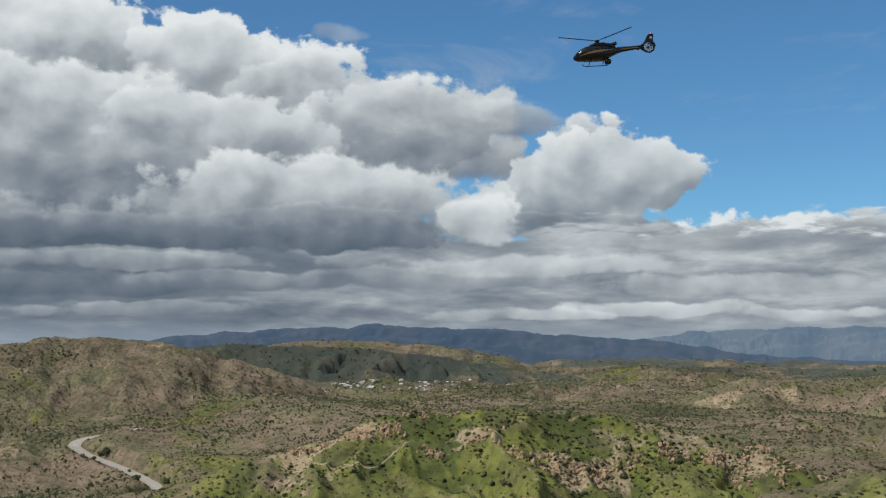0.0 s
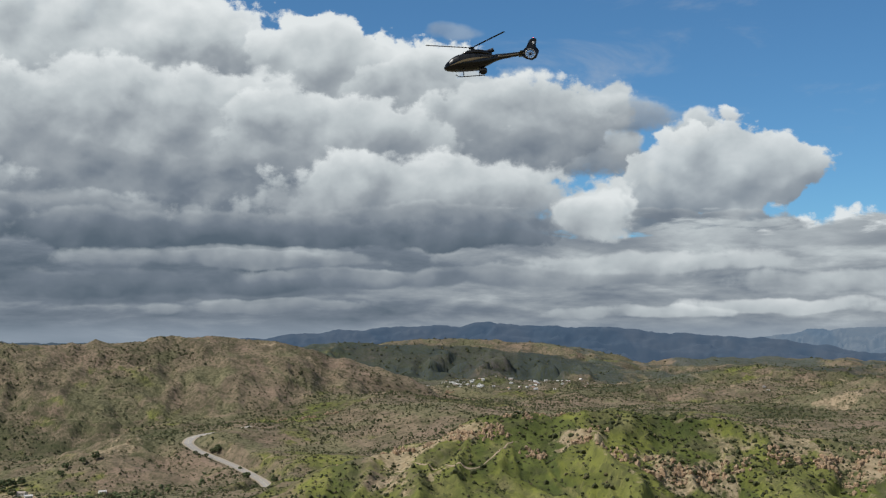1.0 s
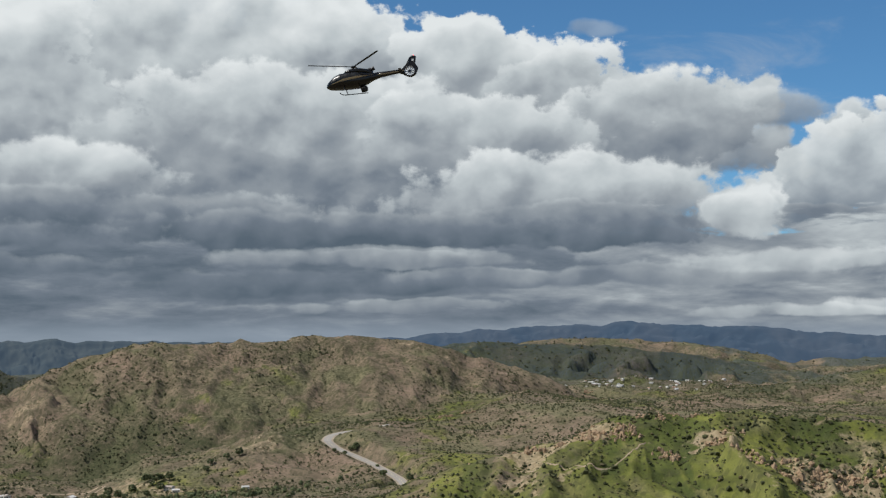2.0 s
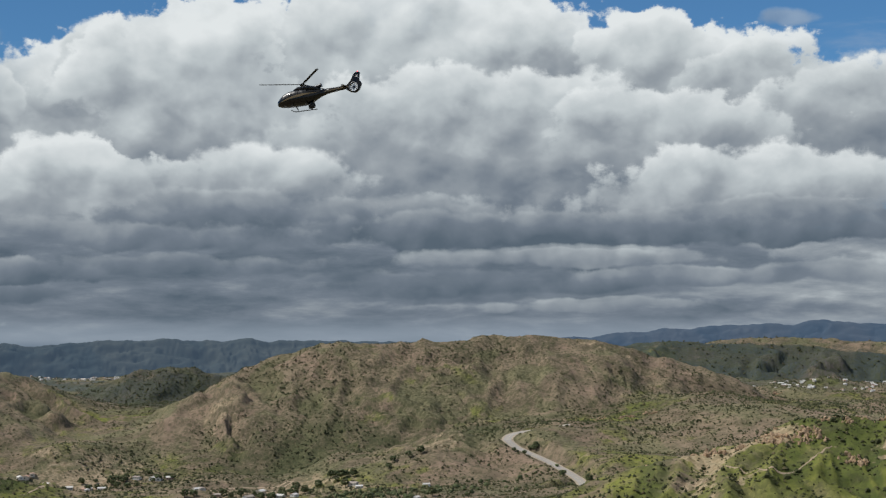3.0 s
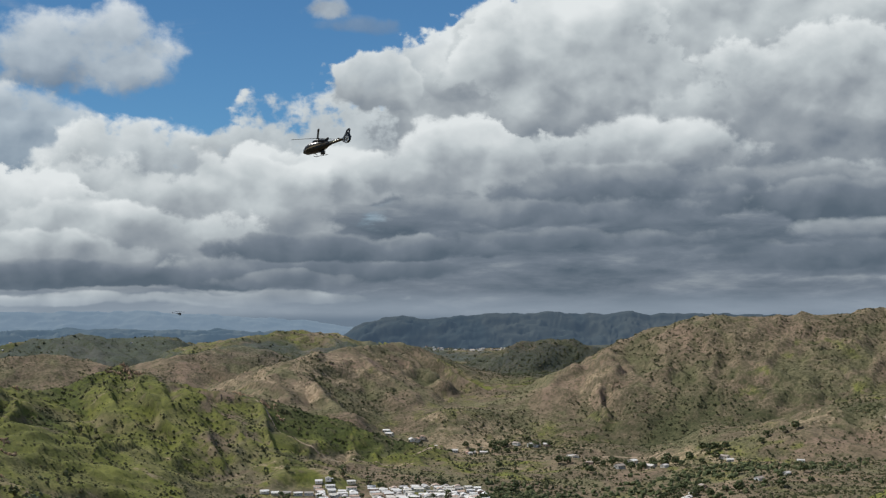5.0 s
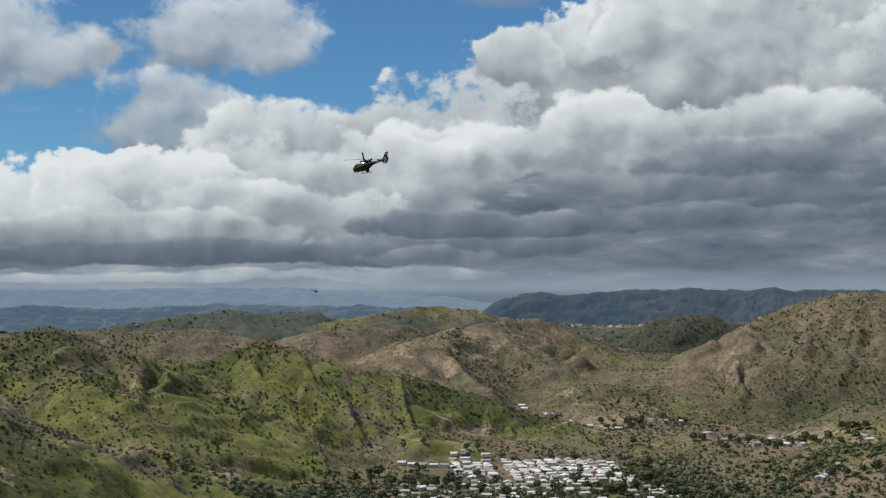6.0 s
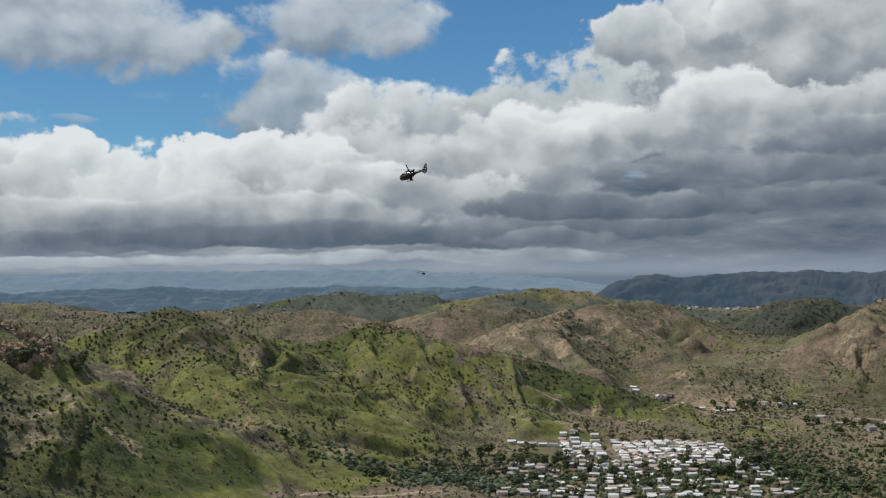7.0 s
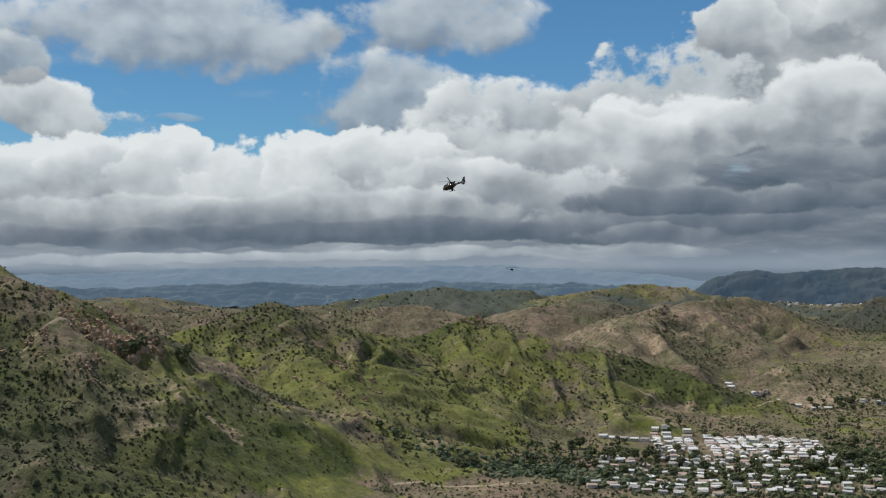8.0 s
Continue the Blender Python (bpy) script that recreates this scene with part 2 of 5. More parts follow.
    col = g.mix(g.fit(el, -0.02, -0.5), col, (0.15, 0.20, 0.26))
    tree.links.new(col, bg.inputs[0])
    bg.inputs[1].default_value = 1.0
    world.cycles.sampling_method, world.cycles.sample_map_resolution = "MANUAL", 512


SKY_TINT, RELIEF = (0.048, 0.076, 0.088), 1.0
build_sky()


# ---- materials ----
def material(name):
    mat = bpy.data.materials.new(name)
    mat.use_nodes = True
    g = Graph(mat.node_tree)
    return mat, g, mat.node_tree.nodes["Principled BSDF"]


def plain(name, colour, rough=0.7, metal=0.0, spread=0.15, scale=1.0):
    """A painted or solid surface with fine mottling and a little bump."""
    mat, g, b = material(name)
    co = g.node("ShaderNodeTexCoord").outputs["Object"]
    n = g.noise(co, 2.5 * scale, 5.0, 0.6)
    dark = tuple(c * (1 - spread) for c in colour)
    light = tuple(min(1, c * (1 + spread)) for c in colour)
    g.put(b.inputs["Base Color"], g.mix(n, dark, light))
    g.put(b.inputs["Roughness"], g.fit(n, 0.3, 0.7, rough - 0.08, rough + 0.08, False))
    b.inputs["Metallic"].default_value = metal
    return mat


def ground_material():
    mat, g, b = material("hill_ground")
    co = g.node("ShaderNodeNewGeometry")
    pos = co.outputs["Position"]
    green = g.node("ShaderNodeAttribute", attribute_name="green").outputs["Fac"]
    bare = g.node("ShaderNodeAttribute", attribute_name="bare").outputs["Fac"]
    cover_shade = g.node("ShaderNodeAttribute", attribute_name="cover_shade").outputs["Fac"]
    far = g.node("ShaderNodeAttribute", attribute_name="distance").outputs["Fac"]
    rib = g.add(g.node("ShaderNodeAttribute", attribute_name="rib").outputs["Fac"], 0.0)
    sep = g.node("ShaderNodeSeparateXYZ")
    g.put(sep.inputs[0], pos)
    big = g.noise(pos, 0.0042, 5.0, 0.55, 0.4)
    mid = g.noise(pos, 0.018, 5.0, 0.6, 0.3)
    fine = g.noise(pos, 0.11, 4.0, 0.65)
    grain = g.noise(pos, 0.45, 3.0, 0.7)
    patch = g.noise(pos, 0.0075, 6.0, 0.6, 0.8)
    blot = g.noise(pos, 0.03, 6.0, 0.62, 0.6)
    scrub = g.mix(g.fit(mid, 0.35, 0.65), (0.148, 0.116, 0.080), (0.238, 0.184, 0.126))
    scrub = g.mix(g.mul(g.fit(patch, 0.51, 0.61), 0.6), scrub, (0.165, 0.164, 0.085))
    scrub = g.mix(g.mul(g.fit(patch, 0.47, 0.36), 0.65), scrub, (0.270, 0.190, 0.142))
    scrub = g.mix(g.mul(g.fit(blot, 0.56, 0.68), 0.45), scrub, (0.140, 0.130, 0.070))
    grass = g.mix(g.fit(mid, 0.35, 0.66), (0.072, 0.084, 0.022), (0.178, 0.190, 0.044))
    grass = g.mix(g.mul(g.fit(blot, 0.50, 0.66), 0.6), grass, (0.215, 0.190, 0.085))
    grass = g.mix(g.mul(g.fit(patch, 0.53, 0.66), 0.6), grass, (0.235, 0.190, 0.120))
    # yellower and paler grass on the ribs, darker green in the hollows between them
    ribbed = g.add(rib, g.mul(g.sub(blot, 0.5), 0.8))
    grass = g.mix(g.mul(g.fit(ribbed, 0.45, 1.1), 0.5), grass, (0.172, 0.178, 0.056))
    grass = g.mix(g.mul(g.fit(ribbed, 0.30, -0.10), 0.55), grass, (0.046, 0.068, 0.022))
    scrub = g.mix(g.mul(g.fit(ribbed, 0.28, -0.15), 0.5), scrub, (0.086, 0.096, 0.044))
    want = g.add(green, g.add(g.mul(g.sub(big, 0.5), 1.0), g.add(g.mul(g.sub(mid, 0.5), 0.7), g.mul(g.sub(blot, 0.5), 0.6))))
    col = g.mix(g.fit(want, 0.30, 0.50), scrub, grass)
    soil = g.mix(g.fit(fine, 0.35, 0.65), (0.27, 0.20, 0.13), (0.46, 0.36, 0.245))
    tan = g.add(bare, g.mul(g.sub(g.noise(pos, 0.016, 8.0, 0.68, 0.6), 0.5), 1.7))
    col = g.mix(g.mul(g.fit(tan, 0.47, 0.60), 0.8), col, soil)
    # far land darkened in patches: cloud shade and haze put into the colour
    far_shade = g.mul(g.fit(far, 2.75, 3.3), g.fit(g.noise(pos, 0.0022, 6.0, 0.6, 0.5), 0.45, 0.51))
    col = g.mix(g.mul(far_shade, 0.85), col, (0.066, 0.084, 0.080))
    # bushes too small and too many to stand apart: a coarse and a fine set
    flat = g.xyz(sep.outputs[0], sep.outputs[1], 0.0)
    coarse = g.cells(flat, 0.15, 0.0, 0.0)
    small = g.cells(flat, 0.42, 0.0, 0.0)
    open_land = g.fit(want, 0.62, 0.34)
    thick = g.fit(g.add(g.add(g.mul(blot, 0.7), g.mul(big, 0.4)), g.add(g.mul(open_land, 0.1), cover_shade)), 0.55, 0.72)
    bushes = g.m("MAXIMUM", g.mul(g.fit(coarse, 0.33, 0.24), g.add(0.38, g.mul(thick, 0.62))), g.mul(g.mul(g.fit(small, 0.40, 0.26), thick), 0.6))
    # chaparral tint; beyond 2.5 km its blue-dark tone paints in cloud shade
    col = g.mix(g.mul(g.fit(g.add(cover_shade, g.mul(g.sub(blot, 0.5), 0.6)), 0.06, 0.28), 0.75), col, g.mix(g.fit(far, 2.5, 3.2), (0.066, 0.074, 0.036), (0.034, 0.047, 0.055)))
    col = g.mix(g.mul(bushes, 0.6), col, (0.045, 0.052, 0.024))
    # mottling by low brush and dead grass
    col = g.mix(g.mul(g.fit(fine, 0.52, 0.66), 0.3), col, (0.07, 0.074, 0.036))
    col = g.mix(g.mul(g.fit(grain, 0.52, 0.75), 0.1), col, (0.30, 0.25, 0.16))
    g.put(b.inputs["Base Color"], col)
    b.inputs["Roughness"].default_value = 0.95
    b.inputs["Specular IOR Level"].default_value = 0.1
    bump = g.node("ShaderNodeBump")
    bump.inputs["Strength"].default_value, bump.inputs["Distance"].default_value = 0.35, 3.0
    g.put(bump.inputs["Height"], g.add(g.add(fine, g.mul(grain, 0.35)), g.mul(bushes, 0.5)))
    mat.node_tree.links.new(bump.outputs[0], b.inputs["Normal"])
    return mat


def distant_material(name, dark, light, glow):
    """Far ranges seen through miles of air: their own dull colour, with haze painted in as emission."""
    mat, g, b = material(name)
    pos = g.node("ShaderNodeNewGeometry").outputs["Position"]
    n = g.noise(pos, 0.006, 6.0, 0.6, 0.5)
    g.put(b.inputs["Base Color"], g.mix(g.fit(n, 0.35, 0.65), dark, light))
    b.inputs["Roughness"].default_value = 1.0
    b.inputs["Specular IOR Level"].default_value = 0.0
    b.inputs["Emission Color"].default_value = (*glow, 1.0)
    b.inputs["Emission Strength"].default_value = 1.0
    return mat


# ---- terrain ----
def lattice(ix, iy, seed):
    h = (ix.astype(np.int64) * 374761393 + iy.astype(np.int64) * 668265263 + seed * 974711) & 0x7FFFFFFF
    h = ((h ^ (h >> 13)) * 1274126177) & 0x7FFFFFFF
    return ((h ^ (h >> 16)) & 0xFFFF) / 32767.5 - 1.0


def smooth_noise(x, y, seed=0):
    ix, iy = np.floor(x), np.floor(y)
    fx, fy = x - ix, y - iy
    ux, uy = fx * fx * fx * (fx * (fx * 6 - 15) + 10), fy * fy * fy * (fy * (fy * 6 - 15) + 10)
    a, b = lattice(ix, iy, seed), lattice(ix + 1, iy, seed)
    c, d = lattice(ix, iy + 1, seed), lattice(ix + 1, iy + 1, seed)
    return (a + (b - a) * ux) * (1 - uy) + (c + (d - c) * ux) * uy


def fbm(x, y, octaves=5, seed=0, gain=0.5):
    total, amp = 0.0, 1.0
    for o in range(octaves):
        total = total + amp * smooth_noise(x, y, seed + o * 17)
        x, y, amp = x * 2.03 + 11.3, y * 2.03 + 5.7, amp * gain
    return total


def ridged(x, y, octaves=4, seed=0):
    total, amp = 0.0, 1.0
    for o in range(octaves):
        total = total + amp * (1 - 2 * np.abs(smooth_noise(x, y, seed + o * 31)))
        x, y, amp = x * 2.1 + 3.1, y * 2.1 + 7.9, amp * 0.5
    return total


# crest lines of the hills (x, y, z), with side slope, gully depth, gully spacing and how grassy they are
HILLS = {
    "near_hill": ([(-255, 1308, 123), (-235, 1324, 144), (-201, 1342, 163), (-160, 1361, 167), (-130, 1376, 175), (-93, 1392, 180), (-68, 1397, 194), (-42, 1399, 209), (-2, 1400, 214), (30, 1401, 208), (70, 1401, 218), (103, 1400, 218), (149, 1397, 214), (187, 1393, 209), (220, 1389, 207), (258, 1384, 206), (295, 1374, 196), (335, 1353, 191), (373, 1330, 182), (398, 1309, 166), (417, 1290, 149), (440, 1270, 135)], 0.5, 14, 70, 0.50),
    "corner": ([(282, 858, 188), (304, 851, 197), (322, 845, 200), (346, 837, 207), (377, 825, 213)], 0.35, 8, 60, 0.42),
    "brown_mountain": ([(-1348, 2258, 168), (-1299, 2276, 207), (-1254, 2291, 237), (-1188, 2316, 270), (-1109, 2344, 290), (-1051, 2361, 295), (-998, 2393, 292), (-934, 2429, 291), (-844, 2472, 300), (-776, 2503, 306), (-719, 2530, 310), (-658, 2547, 306), (-561, 2572, 298), (-488, 2588, 281), (-402, 2604, 256), (-342, 2613, 243), (-280, 2613, 219), (-231, 2611, 192), (-112, 2613, 163), (26, 2609, 137), (150, 2599, 125)], 0.55, 13, 130, 0.11),
    "rock_hill": ([(-1880, 2492, 153), (-1826, 2536, 187), (-1769, 2580, 214), (-1695, 2630, 233), (-1645, 2662, 229), (-1594, 2694, 211), (-1549, 2721, 193), (-1491, 2754, 167)], 0.55, 11, 120, 0.16),
    "tan_hill": ([(-1694, 1645, 174), (-1719, 1727, 195), (-1744, 1807, 207), (-1760, 1897, 213), (-1765, 1971, 219), (-1772, 2039, 224), (-1776, 2108, 226), (-1766, 2148, 219), (-1745, 2197, 201), (-1712, 2254, 175), (-1652, 2279, 156), (-1599, 2295, 127), (-1524, 2324, 96)], 0.46, 15, 110, 0.13),
    "tan_ridge": ([(-2133, 1608, 158), (-2140, 1694, 186), (-2153, 1775, 195), (-2149, 1872, 204), (-2156, 1931, 212), (-2167, 1982, 217), (-2152, 2028, 201), (-2119, 2077, 180), (-2083, 2127, 166)], 0.42, 12, 110, 0.10),
    "back_ridge": ([(-2592, 765, 166), (-2583, 847, 176), (-2579, 910, 183), (-2577, 963, 186), (-2552, 1008, 181), (-2514, 1063, 196), (-2474, 1118, 189), (-2414, 1195, 181), (-2350, 1255, 183), (-2285, 1313, 193), (-2221, 1371, 208), (-2166, 1433, 204), (-2108, 1494, 195), (-2058, 1541, 181)], 0.4, 14, 110, 0.13),
    "green_ridge": ([(-1544, 594, 179), (-1561, 652, 201), (-1582, 696, 212), (-1594, 739, 223), (-1576, 780, 238), (-1569, 796, 238), (-1564, 824, 226), (-1563, 866, 207), (-1557, 916, 191), (-1564, 965, 185), (-1570, 1026, 175), (-1574, 1088, 175), (-1568, 1133, 193), (-1560, 1177, 204), (-1555, 1212, 196), (-1537, 1237, 176), (-1510, 1279, 171), (-1481, 1317, 164), (-1439, 1356, 157), (-1396, 1396, 143), (-1351, 1436, 127), (-1303, 1475, 101), (-1235, 1529, 77), (-1142, 1594, 54), (-1059, 1634, 51), (-970, 1625, 62)], 0.46, 18, 85, 0.44),
    "left_hill": ([(-1248, 285, 304), (-1260, 309, 292), (-1272, 329, 283), (-1284, 350, 275), (-1289, 369, 265), (-1282, 386, 251), (-1274, 403, 241), (-1266, 419, 235), (-1249, 434, 232), (-1228, 446, 224), (-1206, 459, 214), (-1182, 477, 200)], 0.56, 6, 80, 0.38),
    "green_far": ([(-2979, 1553, 178), (-2932, 1691, 195), (-2907, 1780, 211), (-2895, 1844, 222), (-2863, 1935, 233), (-2856, 1988, 232), (-2847, 2040, 216), (-2827, 2107, 220), (-2787, 2201, 228), (-2749, 2296, 196)], 0.3, 12, 120, 0.36),
    "yellow_hill": ([(-2436, 2046, 193), (-2422, 2129, 210), (-2421, 2189, 229), (-2401, 2277, 241), (-2376, 2369, 245), (-2356, 2450, 241), (-2324, 2540, 205)], 0.3, 12, 120, 0.36),
    "hazy_hills": ([(-3048, 799, 188), (-3064, 869, 206), (-3070, 970, 210), (-3066, 1090, 211), (-3056, 1215, 200), (-3052, 1315, 182), (-3037, 1433, 165)], 0.25, 10, 140, 0.30),
    "shade_hills": ([(-806, 3552, 271), (-710, 3573, 281), (-613, 3592, 287), (-480, 3614, 289), (-345, 3631, 287), (-208, 3643, 279), (-71, 3649, 265), (67, 3651, 251), (187, 3648, 227)], 0.3, 18, 160, 0.30),
    "tan_hills": ([(-481, 4169, 297), (-285, 4188, 305), (-127, 4198, 297), (51, 4201, 287), (151, 4200, 273), (269, 4195, 253)], 0.3, 12, 140, 0.06),
    "east_hill": ([(332, 3087, 203), (440, 3075, 226), (525, 3063, 238), (637, 3043, 235), (732, 3023, 224), (826, 3000, 208)], 0.3, 14, 130, 0.30),
    "east_hill_low": ([(565, 2394, 200), (640, 2376, 224), (723, 2354, 227), (803, 2329, 222), (889, 2299, 231), (1011, 2250, 235)], 0.32, 16, 110, 0.20),
    "east_spur": ([(447, 1754, 156), (510, 1739, 178), (570, 1721, 186), (628, 1702, 182), (662, 1690, 189), (738, 1660, 194)], 0.36, 12, 90, 0.25),
    "mid_hill": ([(151, 2749, 188), (267, 2742, 202), (381, 2730, 198), (507, 2711, 189), (629, 2687, 181), (724, 2665, 163)], 0.3, 12, 110, 0.14),
    "green_spur_a": ([(-1569, 796, 238), (-1434, 760, 190), (-1288, 722, 150), (-1166, 723, 112), (-1094, 729, 89)], 0.42, 11, 80, 0.50),
    "green_spur_b": ([(-1560, 1177, 204), (-1460, 1068, 135), (-1286, 980, 104), (-1176, 953, 84), (-1072, 931, 62)], 0.4, 11, 80, 0.52),
    "green_spur_c": ([(-1481, 1317, 164), (-1295, 1215, 108), (-1170, 1204, 81), (-1104, 1215, 67)], 0.4, 11, 80, 0.52),
    "left_spur": ([(-1068, 267, 203), (-1073, 329, 175), (-1071, 431, 144), (-1027, 489, 112), (-989, 525, 92)], 0.42, 5, 70, 0.47),
    "dark_spur": ([(-867, 123, 189), (-784, 172, 174), (-723, 197, 155), (-702, 217, 141)], 0.45, 8, 60, 0.42),
    "mid_spur": ([(-390, 2210, 162), (-290, 2174, 151), (-155, 2142, 137), (-46, 2098, 145)], 0.34, 10, 90, 0.26),
    "road_spur": ([(-672, 1768, 81), (-665, 1860, 123), (-653, 1936, 142), (-623, 1957, 134)], 0.38, 10, 70, 0.20),
}
# heights of the valley floors and the rolling land (x, y, z)
FLOORS = [
    (-484, 2055, 152), (-1254, 1686, 45), (-1149, 1768, 52), (-899, 1767, 50), (-1422, 1655, 67), (-834, 1943, 96), (-652, 1749, 71), (-510, 1673, 79), (-1133, 1956, 85),
    (-1400, 1824, 102), (-1297, 2113, 129), (-1010, 2070, 120), (-593, 2160, 149), (-377, 1906, 123), (-335, 1659, 101), (-476, 2057, 141), (-352, 2349, 182), (-194, 2219, 176),
    (-75, 2899, 166), (190, 2757, 170), (452, 2111, 163), (600, 2108, 178), (285, 2419, 165), (699, 2016, 186), (-1151, 1232, 50), (-988, 1422, 46), (-882, 1113, 44),
    (-865, 1389, 44), (-837, 906, 44), (-984, 829, 48), (-1020, 701, 46), (-1183, 1081, 58), (-683, 1140, 44), (-1060, 795, 60), (-1143, 1333, 52), (-992, 1946, 48),
]
FLOORS_FAR = [
    (267, 2239, 171), (693, 1944, 160), (811, 3926, 203), (1320, 3791, 191), (70, 4001, 199), (-147, 3099, 168), (62, 2901, 162), (-492, 3466, 215), (-2085, 2788, 168),
    (-3284, 1068, 125), (-3198, 1986, 137), (-3782, 1726, 148), (-2939, 2466, 168), (-4309, 1192, 163), (-3423, 2846, 172), (-3838, 2631, 192), (1494, 3025, 195), (-1912, 1223, 116),
    (-1896, 2421, 142), (40, 702, 69), (400, 300, 120), (-473, 598, 49), (-769, 99, 118), (-696, 506, 37), (-855, 369, 82), (800, 900, 90), (0, -800, 120),
    (1500, 0, 150), (-2000, -500, 150), (0, -4000, 200), (4000, 0, 200),
]


def floor_height(x, y):
    total, weight = np.zeros_like(x), np.zeros_like(x)
    for pts, width in ((FLOORS, 170.0), (FLOORS_FAR, 380.0)):
        for px, py, pz in pts:
            d2 = ((x - px) ** 2 + (y - py) ** 2) / (width * width)
            w = 1.0 / (0.15 + d2) ** 2
            total += w * pz
            weight += w
    return total / weight


# the paved road in the valley (x, y, z)
ROAD = [
    (-484, 2055, 152), (-525, 2022, 145), (-552, 1991, 142), (-562, 1960, 139), (-561, 1932, 133), (-538, 1911, 123), (-501, 1886, 114), (-463, 1852, 106), (-429, 1817, 98),
    (-399, 1780, 91), (-382, 1748, 86), (-383, 1714, 79), (-389, 1679, 68), (-391, 1646, 61),
]
# grassy country: x, y, radius, how much
GRASS = [
    (-1101, 1806, 150, 0.1), (-753, 1739, 130, 0.12), (-1293, 1840, 100, 0.08), (-1044, 1514, 120, 0.12), (-421, 2247, 130, 0.25), (-836, 2102, 110, 0.12), (-1562, 2118, 150, 0.15), (-1112, 1201, 260, 0.1), (-282, 1810, 130, 0.2),
    (-1422, 1049, 160, 0.12), (-3267, 2097, 400, 0.15), (126, 1252, 220, 0.3), (-950, 600, 160, 0.12),
]
# bare soil: x, y, radius, how much
SOIL = [
    (-1238, 1722, 34, 0.5), (-958, 1711, 36, 0.5), (-854, 1770, 32, 0.45), (-726, 1677, 34, 0.4), (-1064, 1763, 30, 0.35), (-1164, 1632, 34, 0.35), (-622, 1591, 40, 0.35), (-1275, 1769, 110, 0.3), (-960, 1657, 110, 0.25),
    (-1081, 1339, 40, 0.25), (-1225, 589, 25, 0.5), (424, 2505, 500, 0.07), (-415, 1768, 70, 0.15), (-141, 1357, 60, 0.2), (193, 1303, 60, 0.16), (-1780, 1578, 300, 0.08), (-1057, 716, 120, 0.14), (-1753, 1843, 200, 0.14),
    (-1823, 1561, 220, 0.1), (578, 2267, 45, 0.5), (705, 2278, 40, 0.5), (-85, 1380, 40, 0.42), (49, 1335, 30, 0.42), (155, 1278, 34, 0.42), (300, 1345, 34, 0.4), (375, 1290, 40, 0.4), (-144, 1373, 34, 0.45), (-147, 1286, 40, 0.3), (-1048, 1183, 60, 0.25),
    (-1234, 1386, 40, 0.2), (-1115, 1238, 34, 0.4), (-1000, 380, 34, 0.25), (-957, 452, 18, 0.4), (-930, 330, 36, 0.2), (-1050, 440, 26, 0.3), (-1160, 490, 30, 0.3), (-1040, 540, 40, 0.22), (-1238, 1717, 60, 0.3), (-1164, 1573, 60, 0.2), (-900, 1692, 70, 0.3), (-813, 1703, 60, 0.25), (-609, 1431, 60, 0.3), (-659, 1889, 35, 0.4), (-958, 447, 14, 0.5), (-893, 741, 60, 0.1),
    (-261, 2737, 60, 0.4), (-1177, 2070, 60, 0.25),
]


# dense dark chaparral; on far hills, painted cloud shade: x, y, radius, how much
COVER_SHADE = [
    (-1609, 2498, 230, 0.28), (164, 1303, 170, 0.03), (-1205, 349, 150, 0.08), (-1030, 1860, 140, 0.14), (-887, 2046, 120, 0.14), (-697, 2080, 90, 0.16), (-1274, 1859, 80, 0.14), (-1470, 2548, 150, 0.2),
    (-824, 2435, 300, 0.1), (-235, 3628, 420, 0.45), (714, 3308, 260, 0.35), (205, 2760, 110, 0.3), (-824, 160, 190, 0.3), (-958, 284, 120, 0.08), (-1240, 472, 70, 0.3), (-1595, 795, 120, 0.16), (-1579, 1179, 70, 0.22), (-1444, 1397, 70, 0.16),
    (-421, 2237, 90, 0.15), (444, 2155, 110, 0.3), (68, 1387, 110, 0.05), (261, 1379, 120, 0.05), (-3606, 1323, 500, 0.3), (-2843, 2422, 300, 0.2), (-642, 1978, 90, 0.15), (-940, 1950, 160, 0.1),
]


def crest_distance(crest, px, py):
    """Distance to a crest line, its height at the nearest place, and the way along it."""
    c = np.array(crest, float)
    best = np.full(px.shape, 1e9)
    top, along = np.zeros_like(px), np.zeros_like(px)
    run = 0.0
    for a, b in zip(c[:-1], c[1:]):
        ab = b[:2] - a[:2]
        length = math.hypot(*ab)
        u = np.clip(((px - a[0]) * ab[0] + (py - a[1]) * ab[1]) / length ** 2, 0, 1)
        d = np.hypot(px - a[0] - u * ab[0], py - a[1] - u * ab[1])
        closer = d < best
        best = np.where(closer, d, best)
        top = np.where(closer, a[2] + u * (b[2] - a[2]), top)
        along = np.where(closer, run + u * length, along)
        run += length
    return best, top, along


def crest_body(crest, slope, px, py):
    """The plain body of a hill under its crest line, and the distance to the crest."""
    c = np.array(crest, float)
    body, best = np.full(px.shape, -1e9), np.full(px.shape, 1e9)
    for a, b in zip(c[:-1], c[1:]):
        ab = b[:2] - a[:2]
        u = np.clip(((px - a[0]) * ab[0] + (py - a[1]) * ab[1]) / (ab @ ab), 0, 1)
        d = np.hypot(px - a[0] - u * ab[0], py - a[1] - u * ab[1])
        fall = slope * (np.sqrt(d * d + 10 * 10) - 10) * (1 - 0.18 * np.clip(d / 500, 0, 1)) + np.clip(d - 300, 0, None) ** 2 / 700
        body = np.maximum(body, a[2] + u * (b[2] - a[2]) - fall)
        best = np.minimum(best, d)
    return body, best


